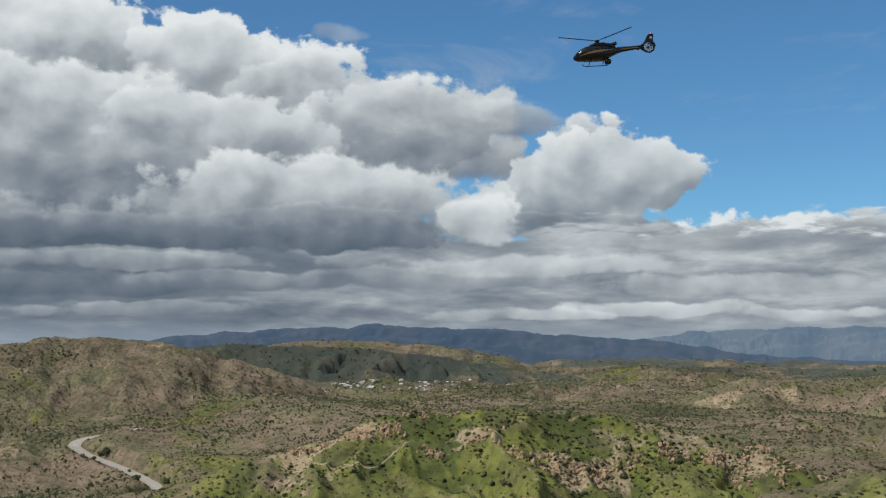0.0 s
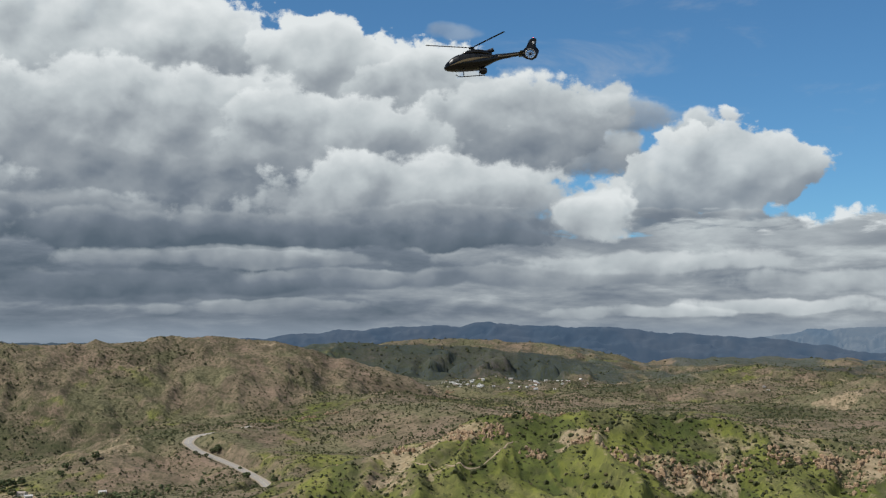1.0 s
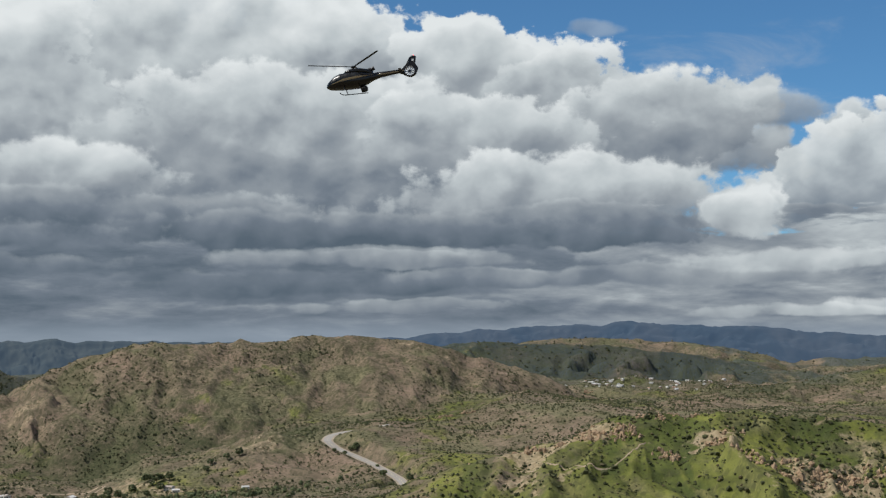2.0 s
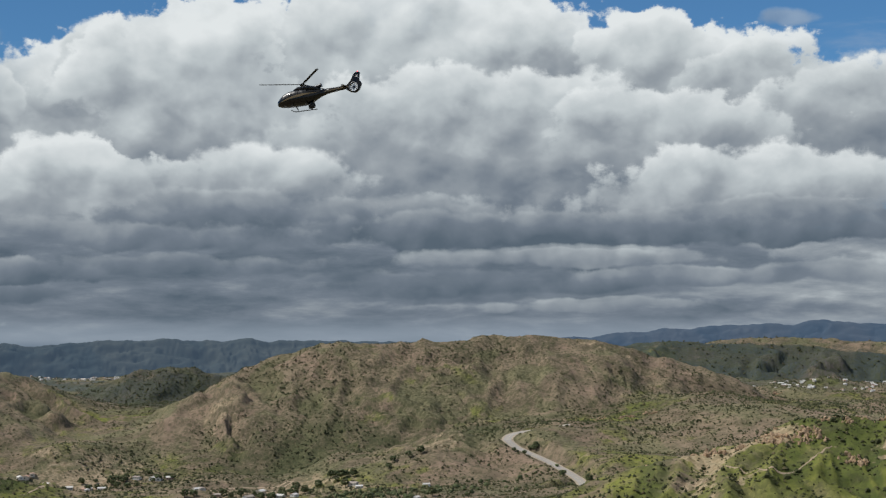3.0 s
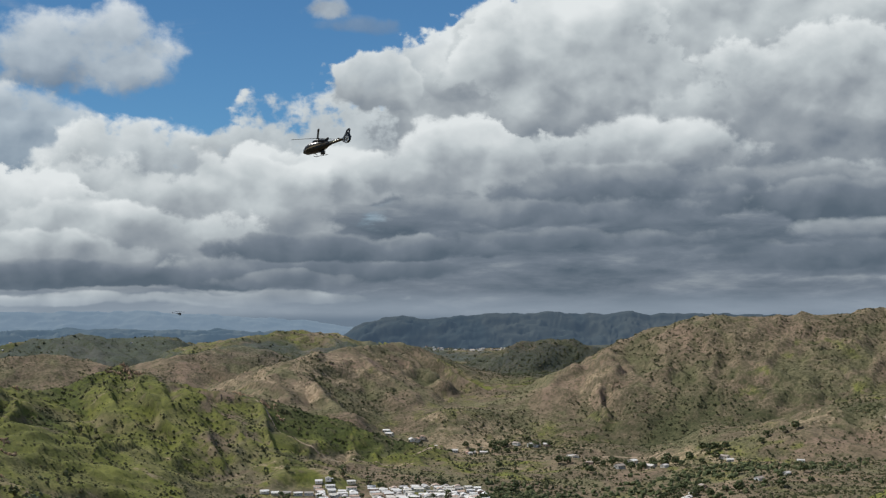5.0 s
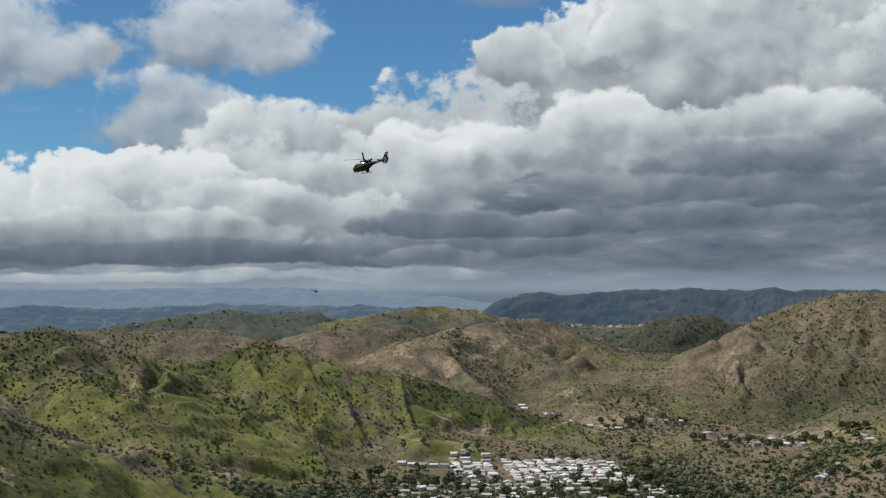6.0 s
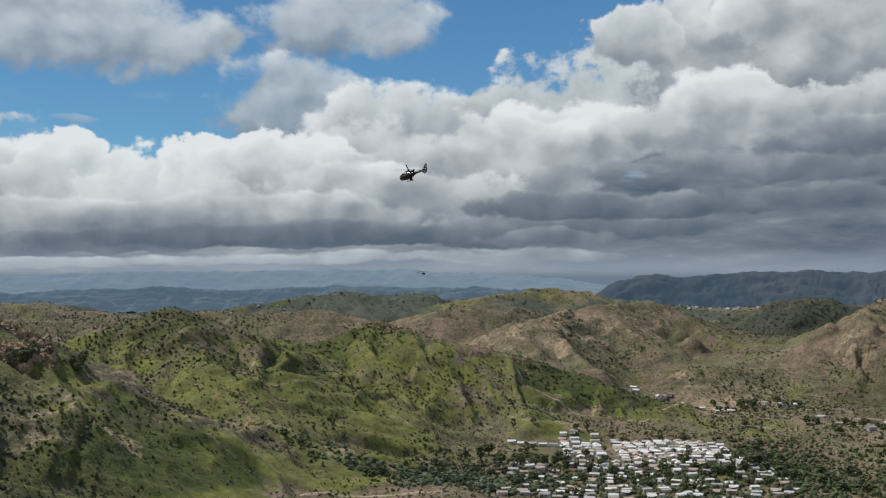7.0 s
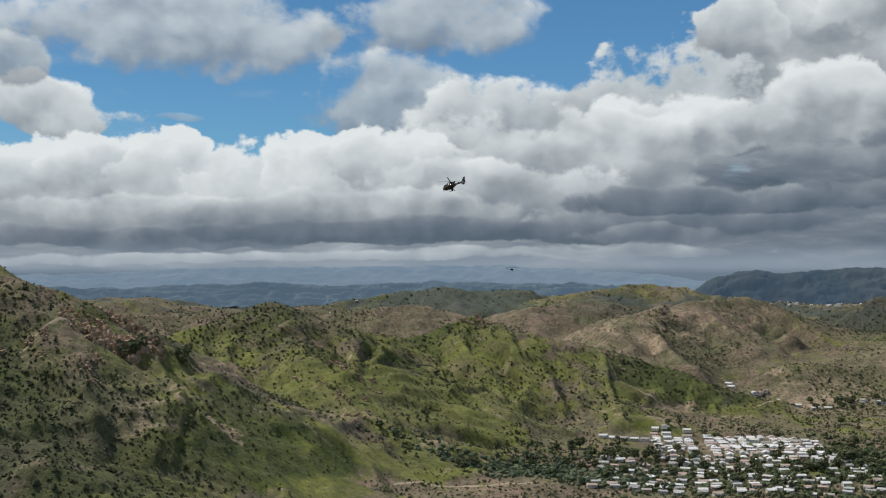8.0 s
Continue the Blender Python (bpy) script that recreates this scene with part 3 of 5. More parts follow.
def ground_height(x, y):
    """Height of the land and how green and how bare it is at arrays of places."""
    r = np.hypot(x, y)
    bend = fbm(x / 260, y / 260, 3, 5)
    wander = fbm(x / 130, y / 130, 3, 40)
    rough = fbm(x / 26, y / 26, 4, 77, 0.6)
    wx, wy = x + 35 * bend, y + 35 * wander
    z = floor_height(x, y)
    rolling = np.clip((r - 1900) / 900, 0, 1)
    z = z + rolling * (8 + 15 * np.clip((x + 1000) / 900, 0, 1)) * ridged(wx / 420, wy / 420, 4, 3) + 6 * fbm(x / 150, y / 150, 4, 21) + 0.4 * rough
    high, rib = np.zeros_like(z), np.full_like(z, 0.4)
    green = np.full_like(z, 0.23)
    for k, (name, (crest, slope, gully, spacing, grass)) in enumerate(HILLS.items()):
        c = np.array(crest, float)
        near = (x > c[:, 0].min() - 650) & (x < c[:, 0].max() + 650) & (y > c[:, 1].min() - 650) & (y < c[:, 1].max() + 650)
        if not near.any():
            continue
        px, py = x[near], y[near]
        body, best = crest_body(crest, slope, px, py)
        way = (c[-1, :2] - c[0, :2]) / np.hypot(*(c[-1, :2] - c[0, :2]))
        along = px * way[0] + py * way[1]
        grow = np.clip(best / 130, 0, 1) * np.clip(1.7 - best / 420, 0.15, 1)
        wob = along / spacing + 0.5 * wander[near]
        spurs = np.clip(ridged(wob, best / 600 + k * 3.3, 3, 50 + k), -0.5, 2)
        rills = np.clip(ridged(wob * 3.1 + 0.4 * bend[near], best / 260 + k, 2, 90 + k), -0.4, 2)
        hill = body + gully * grow * (1.3 * spurs - 0.35 + 0.12 * rills) + rough[near] * (0.9 + 1.4 * np.clip(1 - best / 50, 0, 1))
        diff = hill - z[near]
        high[near] = np.maximum(high[near], np.clip(diff / 50, 0, 1))
        on = np.clip(diff / 15, 0, 1)
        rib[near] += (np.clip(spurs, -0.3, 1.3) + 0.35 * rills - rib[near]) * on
        green[near] += (grass - green[near]) * np.clip(diff / 22 + 0.05, 0, 1)
        z[near] = z[near] + 0.5 * (diff + np.sqrt(diff * diff + 8 * 8))
    z = z + high * (5.0 * (np.clip(ridged(wx / 90, wy / 90, 3, 61), -0.4, 2) - 0.3) + 1.4 * ridged(x / 31, y / 31, 2, 66))
    # the road runs in a graded bed
    near = (x > -700) & (x < -300) & (y > 1400) & (y < 2160)
    d, top, _ = crest_distance(ROAD, x[near], y[near])
    w = np.clip((d - 9) / 26, 0, 1)
    z[near] = top - 0.6 + (z[near] - top + 0.6) * w * w * (3 - 2 * w)
    bare = np.full_like(z, 0.28)
    for px, py, rad, amount in GRASS:
        green = green + amount * np.exp(-((x - px) ** 2 + (y - py) ** 2) / (rad * rad))
    for px, py, rad, amount in SOIL:
        bare = bare + amount * np.exp(-((x - px) ** 2 + (y - py) ** 2) / (rad * rad))
    cover_shade = np.zeros_like(z)
    for px, py, rad, amount in COVER_SHADE:
        cover_shade = cover_shade + amount * np.exp(-((x - px) ** 2 + (y - py) ** 2) / (rad * rad))
    return z, green, bare, cover_shade, rib


def sheet(name, verts, cols, rows, mat, closed=False, attrs=None):
    """A grid mesh from an array of vertices in rows."""
    i = np.arange(rows - 1)[:, None] * cols + np.arange(cols if closed else cols - 1)[None, :]
    j = np.arange(rows - 1)[:, None] * cols + (np.arange(cols if closed else cols - 1)[None, :] + 1) % cols
    quads = np.stack([i, j, j + cols, i + cols], -1).reshape(-1, 4)
    me = bpy.data.meshes.new(name)
    me.vertices.add(len(verts))
    me.vertices.foreach_set("co", verts.astype(np.float32).ravel())
    me.loops.add(quads.size)
    me.loops.foreach_set("vertex_index", quads.astype(np.int32).ravel())
    me.polygons.add(len(quads))
    me.polygons.foreach_set("loop_start", np.arange(0, quads.size, 4, dtype=np.int32))
    me.polygons.foreach_set("use_smooth", np.ones(len(quads), dtype=bool))
    for key, values in (attrs or {}).items():
        a = me.attributes.new(key, "FLOAT", "POINT")
        a.data.foreach_set("value", values.astype(np.float32).ravel())
    me.update(calc_edges=True)
    me.validate()
    me.materials.append(mat)
    return new(name, me)


CENTRE = (100.0, 0.0)
GRID = {}


def land(x, y, key="z"):
    """Heights of the ground sheet, or how much it stands out as a rib, at arrays of places."""
    x, y = np.asarray(x, float), np.asarray(y, float)
    dx, dy = x - CENTRE[0], y - CENTRE[1]
    r, az = np.hypot(dx, dy), np.arctan2(-dx, dy)
    az = np.where(az < GRID["az"][0], az + 2 * np.pi, az)
    i = np.clip(np.searchsorted(GRID["r"], r) - 1, 0, len(GRID["r"]) - 2)
    j = np.clip(np.searchsorted(GRID["az"], az) - 1, 0, len(GRID["az"]) - 2)
    u = (r - GRID["r"][i]) / (GRID["r"][i + 1] - GRID["r"][i])
    v = (az - GRID["az"][j]) / (GRID["az"][j + 1] - GRID["az"][j])
    Z = GRID[key]
    return (Z[i, j] * (1 - v) + Z[i, j + 1] * v) * (1 - u) + (Z[i + 1, j] * (1 - v) + Z[i + 1, j + 1] * v) * u


def build_ground():
    fine = np.radians(np.arange(-27.0, 90.0, 0.14))
    coarse = np.radians(np.arange(90.0, 333.0, 3.5))
    az = np.concatenate([fine, coarse])
    r = np.concatenate([np.linspace(0.02, 480, 14), np.concatenate([np.geomspace(500, 790, 40), np.geomspace(800, 4880, 440)])])
    A, R = np.meshgrid(az, r)
    x, y = CENTRE[0] - np.sin(A) * R, CENTRE[1] + np.cos(A) * R
    fx, fy = x.ravel(), y.ravel()
    done = [ground_height(fx[i:i + 12000], fy[i:i + 12000]) for i in range(0, len(fx), 12000)]
    z, green, bare, cover_shade, rib = (np.concatenate(p) for p in zip(*done))
    GRID["az"], GRID["r"], GRID["z"], GRID["rib"] = az, r, z.reshape(len(r), len(az)), rib.reshape(len(r), len(az))
    verts = np.stack([x.ravel(), y.ravel(), z], 1)
    ob = sheet("ground", verts, len(az), len(r), ground_material(), True, {"green": green, "bare": bare, "cover_shade": cover_shade, "rib": rib, "distance": R.ravel() / 1000})
    tagged(ob, "rolling dry hills with brown scrub, green grass and bare tan soil", "ground", kind="structure")


build_ground()


def far_range(name, crest, depth, rise, mat, label, seed, folds=0.09):
    """A far mountain range: a crest line with broken slopes on both sides."""
    c = np.array(crest, float)
    seg = np.concatenate([[0], np.cumsum(np.hypot(*np.diff(c[:, :2], axis=0).T))])
    s = np.linspace(0, seg[-1], 420)
    px, py, pz = (np.interp(s, seg, c[:, k]) for k in range(3))
    out = np.stack([px, py], 1) / np.hypot(px, py)[:, None]
    v = np.linspace(-1, 1, 61)
    S, V = np.meshgrid(s, v)
    ox = px[None] + out[None, :, 0] * V * depth
    oy = py[None] + out[None, :, 1] * V * depth
    fold = ridged(S / 300 + 0.9 * fbm(S / 190, V * 4, 3, seed), V * 3.2 + seed + 0.5 * fbm(S / 240, V * 3, 2, seed + 9), 4, seed)
    z = pz[None] - rise * np.abs(V) ** 1.15 + rise * folds * (fold - 0.4) * np.clip(np.abs(V) * 5, 0, 1) + 5.0 * fbm(S / 75, V * 3, 5, seed + 5, 0.6)
    verts = np.stack([ox.ravel(), oy.ravel(), z.ravel()], 1)
    ob = sheet(name, verts, len(s), len(v), mat)
    tagged(ob, label, "mountains", kind="structure")


# cloud shadow on this range is its dark base colour, haze its glow
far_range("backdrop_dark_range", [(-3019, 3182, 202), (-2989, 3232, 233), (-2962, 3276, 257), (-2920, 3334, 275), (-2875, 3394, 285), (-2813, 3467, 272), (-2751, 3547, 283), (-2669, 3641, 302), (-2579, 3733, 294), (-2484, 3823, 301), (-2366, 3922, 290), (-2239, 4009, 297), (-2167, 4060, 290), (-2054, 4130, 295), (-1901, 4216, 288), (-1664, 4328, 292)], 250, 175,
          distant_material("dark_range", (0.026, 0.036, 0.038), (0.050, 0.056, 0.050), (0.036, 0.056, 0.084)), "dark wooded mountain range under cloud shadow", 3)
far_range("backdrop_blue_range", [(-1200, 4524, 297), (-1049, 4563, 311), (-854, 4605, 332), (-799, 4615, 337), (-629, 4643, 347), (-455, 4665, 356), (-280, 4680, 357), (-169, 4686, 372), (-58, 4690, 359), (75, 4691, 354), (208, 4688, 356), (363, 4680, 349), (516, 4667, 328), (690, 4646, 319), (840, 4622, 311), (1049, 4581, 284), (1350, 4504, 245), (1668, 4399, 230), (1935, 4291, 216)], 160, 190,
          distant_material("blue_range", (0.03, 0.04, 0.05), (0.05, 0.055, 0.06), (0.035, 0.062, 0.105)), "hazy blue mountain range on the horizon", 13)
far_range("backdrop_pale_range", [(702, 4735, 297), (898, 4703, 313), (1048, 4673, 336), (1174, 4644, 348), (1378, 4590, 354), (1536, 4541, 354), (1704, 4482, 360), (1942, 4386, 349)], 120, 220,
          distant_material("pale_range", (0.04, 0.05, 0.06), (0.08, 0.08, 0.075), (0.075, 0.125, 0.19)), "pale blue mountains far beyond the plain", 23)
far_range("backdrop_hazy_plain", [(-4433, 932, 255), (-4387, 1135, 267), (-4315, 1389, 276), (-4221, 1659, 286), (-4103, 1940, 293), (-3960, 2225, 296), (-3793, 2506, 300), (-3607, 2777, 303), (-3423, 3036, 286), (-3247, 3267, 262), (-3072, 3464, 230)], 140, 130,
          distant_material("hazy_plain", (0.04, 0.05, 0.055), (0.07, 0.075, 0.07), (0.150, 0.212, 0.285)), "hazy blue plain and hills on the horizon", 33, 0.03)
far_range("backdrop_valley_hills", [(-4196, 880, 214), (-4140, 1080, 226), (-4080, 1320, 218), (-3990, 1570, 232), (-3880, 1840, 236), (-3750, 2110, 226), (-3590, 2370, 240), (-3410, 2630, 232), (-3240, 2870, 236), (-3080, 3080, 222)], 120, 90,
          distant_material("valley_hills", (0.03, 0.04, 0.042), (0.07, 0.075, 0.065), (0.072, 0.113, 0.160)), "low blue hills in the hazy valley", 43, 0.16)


# ---- helpers for things ----
def part(name, bm, mat, parent=None, label="", smooth=False):
    """Links a bmesh as one mesh object under a thing or a part."""
    me = bpy.data.meshes.new(name)
    bm.normal_update()
    bm.to_mesh(me)
    bm.free()
    if smooth:
        me.polygons.foreach_set("use_smooth", np.ones(len(me.polygons), dtype=bool))
    me.materials.append(mat)
    ob = new(name, me)
    ob.parent = parent
    if label:
        ob["label"] = label
    return ob


def box(bm, x0, x1, y0, y1, z0, z1):
    v = [bm.verts.new(p) for p in ((x0, y0, z0), (x1, y0, z0), (x1, y1, z0), (x0, y1, z0), (x0, y0, z1), (x1, y0, z1), (x1, y1, z1), (x0, y1, z1))]
    for f in ((0, 3, 2, 1), (4, 5, 6, 7), (0, 1, 5, 4), (1, 2, 6, 5), (2, 3, 7, 6), (3, 0, 4, 7)):
        bm.faces.new([v[i] for i in f])


def tube(bm, points, radius, sides=8):
    """A round bar along points; radius is one number or one a point."""
    pts = [Vector(p) for p in points]
    rad = radius if isinstance(radius, (list, tuple)) else [radius] * len(pts)
    rings = []
    for i, p in enumerate(pts):
        d = (pts[min(i + 1, len(pts) - 1)] - pts[max(i - 1, 0)]).normalized()
        side = d.orthogonal().normalized()
        up = d.cross(side)
        rings.append([bm.verts.new(p + (side * math.cos(2 * math.pi * k / sides) + up * math.sin(2 * math.pi * k / sides)) * rad[i]) for k in range(sides)])
    for a, b in zip(rings[:-1], rings[1:]):
        for k in range(sides):
            bm.faces.new((a[k], a[(k + 1) % sides], b[(k + 1) % sides], b[k]))
    bm.faces.new(list(reversed(rings[0])))
    bm.faces.new(rings[-1])


def loft(bm, sections, sides=20, power=2.4):
    """A hull through sections (x, centre z, half width, half height), each a rounded box."""
    rings = []
    for x, zc, w, h in sections:
        ring = []
        for k in range(sides):
            a = 2 * math.pi * k / sides
            c, s = math.cos(a), math.sin(a)
            e = 2 / power
            ring.append(bm.verts.new((x, math.copysign(abs(c) ** e, c) * w, zc + math.copysign(abs(s) ** e, s) * h)))
        rings.append(ring)
    for a, b in zip(rings[:-1], rings[1:]):
        for k in range(sides):
            bm.faces.new((a[k], b[k], b[(k + 1) % sides], a[(k + 1) % sides]))
    bm.faces.new(rings[0])
    bm.faces.new(list(reversed(rings[-1])))


def drop(x, y):
    """The ground's height at one place."""
    return float(land(x, y))


# ---- the helicopter in flight ----
HELI_BLACK = plain("black_gloss_paint", (0.004, 0.004, 0.004), 0.2, 0.0, 0.3)
HELI_GOLD = plain("gold_stripe_paint", (0.24, 0.175, 0.085), 0.4, 0.2)
HELI_GLASS = plain("dark_cabin_glass", (0.006, 0.007, 0.008), 0.3)
HELI_GREY = plain("dark_grey_metal", (0.03, 0.03, 0.032), 0.45, 0.6)
HELI_SILVER = plain("light_grey_metal", (0.5, 0.52, 0.55), 0.4, 0.5)
HELI_WHITE = plain("white_marking", (0.75, 0.75, 0.72), 0.5)
HELI_MATT = plain("matt_black_rubber", (0.02, 0.02, 0.02), 0.8)
HELI_RED = plain("red_lamp_glass", (0.6, 0.02, 0.02), 0.3)
HELI_RED.node_tree.nodes["Principled BSDF"].inputs["Emission Color"].default_value = (1.0, 0.08, 0.10, 1)
HELI_RED.node_tree.nodes["Principled BSDF"].inputs["Emission Strength"].default_value = 4.0

HULL = [(3.35, -0.42, 0.05, 0.05), (3.22, -0.40, 0.34, 0.26), (2.9, -0.30, 0.62, 0.50), (2.35, -0.12, 0.86, 0.76), (1.6, 0.02, 0.98, 0.95), (0.7, 0.06, 1.0, 1.0), (-0.3, 0.06, 0.98, 0.98),
        (-1.1, 0.10, 0.86, 0.84), (-1.8, 0.20, 0.62, 0.62), (-2.4, 0.30, 0.42, 0.44), (-3.1, 0.38, 0.29, 0.31)]


def hull_at(x):
    xs = [s[0] for s in HULL][::-1]
    return [float(np.interp(x, xs, [s[k] for s in HULL][::-1])) for k in (1, 2, 3)]


def hull_band(bm, x0, x1, low, high, side, proud=0.02, steps=14):
    """A strip of skin that follows the hull's side between two lines given as angles up from its middle."""
    rows = []
    for i in range(steps + 1):
        x = x0 + (x1 - x0) * i / steps
        zc, w, h = hull_at(x)
        row = []
        for j in range(5):
            a = radians(low(i / steps) + (high(i / steps) - low(i / steps)) * j / 4)
            e = 2 / 2.4
            c, s = math.cos(a), math.sin(a)
            row.append(bm.verts.new((x, side * (abs(c) ** e * w + proud), zc + math.copysign(abs(s) ** e, s) * (h + proud))))
        rows.append(row)
    for a, b in zip(rows[:-1], rows[1:]):
        for j in range(4):
            f = (a[j], b[j], b[j + 1], a[j + 1])
            bm.faces.new(f if side < 0 else f[::-1])


def build_helicopter():
    """A light helicopter with a shrouded tail fan; nose along +x, mast over the origin."""
    body = new("helicopter")
    bm = bmesh.new()
    loft(bm, HULL, 24)
    fuselage = part("fuselage", bm, HELI_BLACK, body, smooth=True)
    for side in (-1, 1):
        bm = bmesh.new()
        hull_band(bm, 3.18, 1.55, lambda u: 8 - 6 * u, lambda u: 62 + 6 * u, side)
        part("windscreen", bm, HELI_GLASS, fuselage, "dark tinted bubble windscreen", True)
        bm = bmesh.new()
        hull_band(bm, 1.42, 0.35, lambda u: 4, lambda u: 50, side)
        part("door_window", bm, HELI_GLASS, fuselage, "dark tinted door window", True)
        bm = bmesh.new()
        hull_band(bm, 0.22, -0.75, lambda u: 6, lambda u: 48, side)
        part("cabin_window", bm, HELI_GLASS, fuselage, "dark tinted cabin window", True)
        bm = bmesh.new()
        hull_band(bm, 2.7, -2.3, lambda u: -14 + 22 * u, lambda u: -11 + 22 * u + 8 * math.sin(u * 3.0), side, 0.03, 24)
        part("stripe", bm, HELI_GOLD, fuselage, "curved gold stripe", True)
    bm = bmesh.new()
    loft(bm, [(1.25, 0.98, 0.18, 0.06), (0.9, 1.08, 0.45, 0.20), (0.2, 1.15, 0.58, 0.32), (-0.8, 1.12, 0.58, 0.34), (-1.6, 0.98, 0.46, 0.32), (-2.3, 0.78, 0.26, 0.22)], 16)
    cowl = part("engine_cowling", bm, HELI_BLACK, body, smooth=True)
    bm = bmesh.new()
    tube(bm, [(-1.7, 0, 1.15), (-2.15, 0, 1.22), (-2.5, 0, 1.34)], [0.2, 0.22, 0.24], 12)
    part("exhaust_pipe", bm, HELI_GREY, cowl)
    for side in (-1, 1):
        bm = bmesh.new()
        box(bm, -0.1, 0.55, side * 0.575 - 0.02, side * 0.575 + 0.02, 1.06, 1.3)
        part("air_intake", bm, HELI_GREY, cowl)
    bm = bmesh.new()
    loft(bm, [(-2.7, 0.36, 0.33, 0.35), (-3.6, 0.43, 0.25, 0.27), (-4.8, 0.53, 0.20, 0.22), (-6.1, 0.62, 0.17, 0.19)], 14)
    boom = part("tail_boom", bm, HELI_BLACK, body, smooth=True)
    bm = bmesh.new()
    tube(bm, [(-2.6, 0, 0.72), (-4.2, 0, 0.74), (-5.9, 0, 0.82)], 0.07, 8)
    part("drive_shaft_cover", bm, HELI_GREY, boom)
    for side in (-1, 1):
        bm = bmesh.new()
        for i in range(12):
            x0, x1 = -2.8 - 3.2 * i / 12, -2.8 - 3.2 * (i + 1) / 12
            w0, w1 = (np.interp(-x, [2.7, 3.6, 4.8, 6.1], [0.33, 0.25, 0.20, 0.17]) + 0.012 for x in (x0, x1))
            z0, z1 = (np.interp(-x, [2.7, 3.6, 4.8, 6.1], [0.36, 0.43, 0.53, 0.62]) for x in (x0, x1))
            f = [bm.verts.new(p) for p in ((x0, side * w0, z0 - 0.05), (x1, side * w1, z1 - 0.04), (x1, side * w1, z1 + 0.05), (x0, side * w0, z0 + 0.07))]
            bm.faces.new(f if side < 0 else f[::-1])
        part("boom_stripe", bm, HELI_GOLD, boom, "thin gold stripe")
    # fin with the fan duct through it
    bm = bmesh.new()
    outline = [(-5.55, 0.42), (-5.85, 0.95), (-6.28, 1.35), (-6.78, 2.30), (-7.58, 2.42), (-7.38, 1.35), (-7.74, 0.80), (-7.40, 0.05), (-6.85, -0.25), (-6.2, -0.05)]
    centre, radius = (-6.68, 0.52), 0.52
    count = 40
    inner = [(centre[0] + radius * math.cos(2 * math.pi * k / count), centre[1] + radius * math.sin(2 * math.pi * k / count)) for k in range(count)]
    outer = []
    for k in range(count):                          # the outline seen from the duct's middle
        a = 2 * math.pi * k / count
        best = None
        for (x0, z0), (x1, z1) in zip(outline, outline[1:] + outline[:1]):
            dx, dz, cx, cz = math.cos(a), math.sin(a), x1 - x0, z1 - z0
            den = dx * cz - dz * cx
            if abs(den) < 1e-9:
                continue
            s = ((x0 - centre[0]) * cz - (z0 - centre[1]) * cx) / den
            u = ((x0 - centre[0]) * dz - (z0 - centre[1]) * dx) / den
            if s > 0 and -1e-6 <= u <= 1 + 1e-6:
                best = s if best is None else max(best, s)
        outer.append((centre[0] + best * math.cos(a), centre[1] + best * math.sin(a)))
    rings = {}
    for name, pts, half in (("io", inner, 0.16), ("oo", outer, 0.07)):
        for side in (-1, 1):
            rings[name, side] = [bm.verts.new((x, side * half, z)) for x, z in pts]
    for k in range(count):
        n = (k + 1) % count
        bm.faces.new((rings["io", -1][k], rings["io", -1][n], rings["oo", -1][n], rings["oo", -1][k])[::-1])
        bm.faces.new((rings["io", 1][k], rings["io", 1][n], rings["oo", 1][n], rings["oo", 1][k]))
        bm.faces.new((rings["oo", -1][k], rings["oo", -1][n], rings["oo", 1][n], rings["oo", 1][k])[::-1])
        bm.faces.new((rings["io", -1][k], rings["io", -1][n], rings["io", 1][n], rings["io", 1][k]))
    fin = part("tail_fin", bm, HELI_BLACK, body)
    for k in range(10):
        a = 2 * math.pi * k / 10
        bm = bmesh.new()
        tube(bm, [(centre[0] + 0.1 * math.cos(a), 0, centre[1] + 0.1 * math.sin(a)), (centre[0] + 0.5 * math.cos(a), 0, centre[1] + 0.5 * math.sin(a))], [0.05, 0.065], 5)
        part("fan_blade", bm, HELI_SILVER, fin, "light grey fan blade")
    bm = bmesh.new()
    tube(bm, [(centre[0], -0.14, centre[1]), (centre[0], 0.14, centre[1])], 0.14, 12)
    part("fan_hub", bm, HELI_GREY, fin)
    for side in (-1, 1):
        bm = bmesh.new()
        rim = [(centre[0] + 0.55 * math.cos(2 * math.pi * k / 24), side * 0.17, centre[1] + 0.55 * math.sin(2 * math.pi * k / 24)) for k in range(25)]
        tube(bm, rim, 0.035, 6)
        part("duct_ring", bm, HELI_SILVER, fin, "pale ring round the fan duct")
    bm = bmesh.new()
    tube(bm, [(-7.2, 0, 2.33), (-7.2, 0, 2.46)], [0.07, 0.04], 8)
    part("beacon", bm, HELI_RED, fin, "lit red beacon lamp")
    for side in (-1, 1):
        bm = bmesh.new()
        f = [bm.verts.new((x, side * 0.115, z)) for x, z in ((-6.95, 1.62), (-7.2, 1.62), (-7.27, 1.95), (-7.02, 1.95))]
        bm.faces.new(f if side < 0 else f[::-1])
        part("fin_marking", bm, HELI_WHITE, fin, "white marking on the fin")
    for side in (-1, 1):
        bm = bmesh.new()
        v = [(-5.35, 0.1, 0.60), (-5.85, 0.1, 0.60), (-5.80, 1.25, 0.62), (-5.45, 1.25, 0.62)]
        lo = [bm.verts.new((x, side * y, z - 0.03)) for x, y, z in v]
        hi = [bm.verts.new((x, side * y, z + 0.03)) for x, y, z in v]
        bm.faces.new(lo), bm.faces.new(hi[::-1])
        for k in range(4):
            bm.faces.new((lo[k], lo[(k + 1) % 4], hi[(k + 1) % 4], hi[k]))
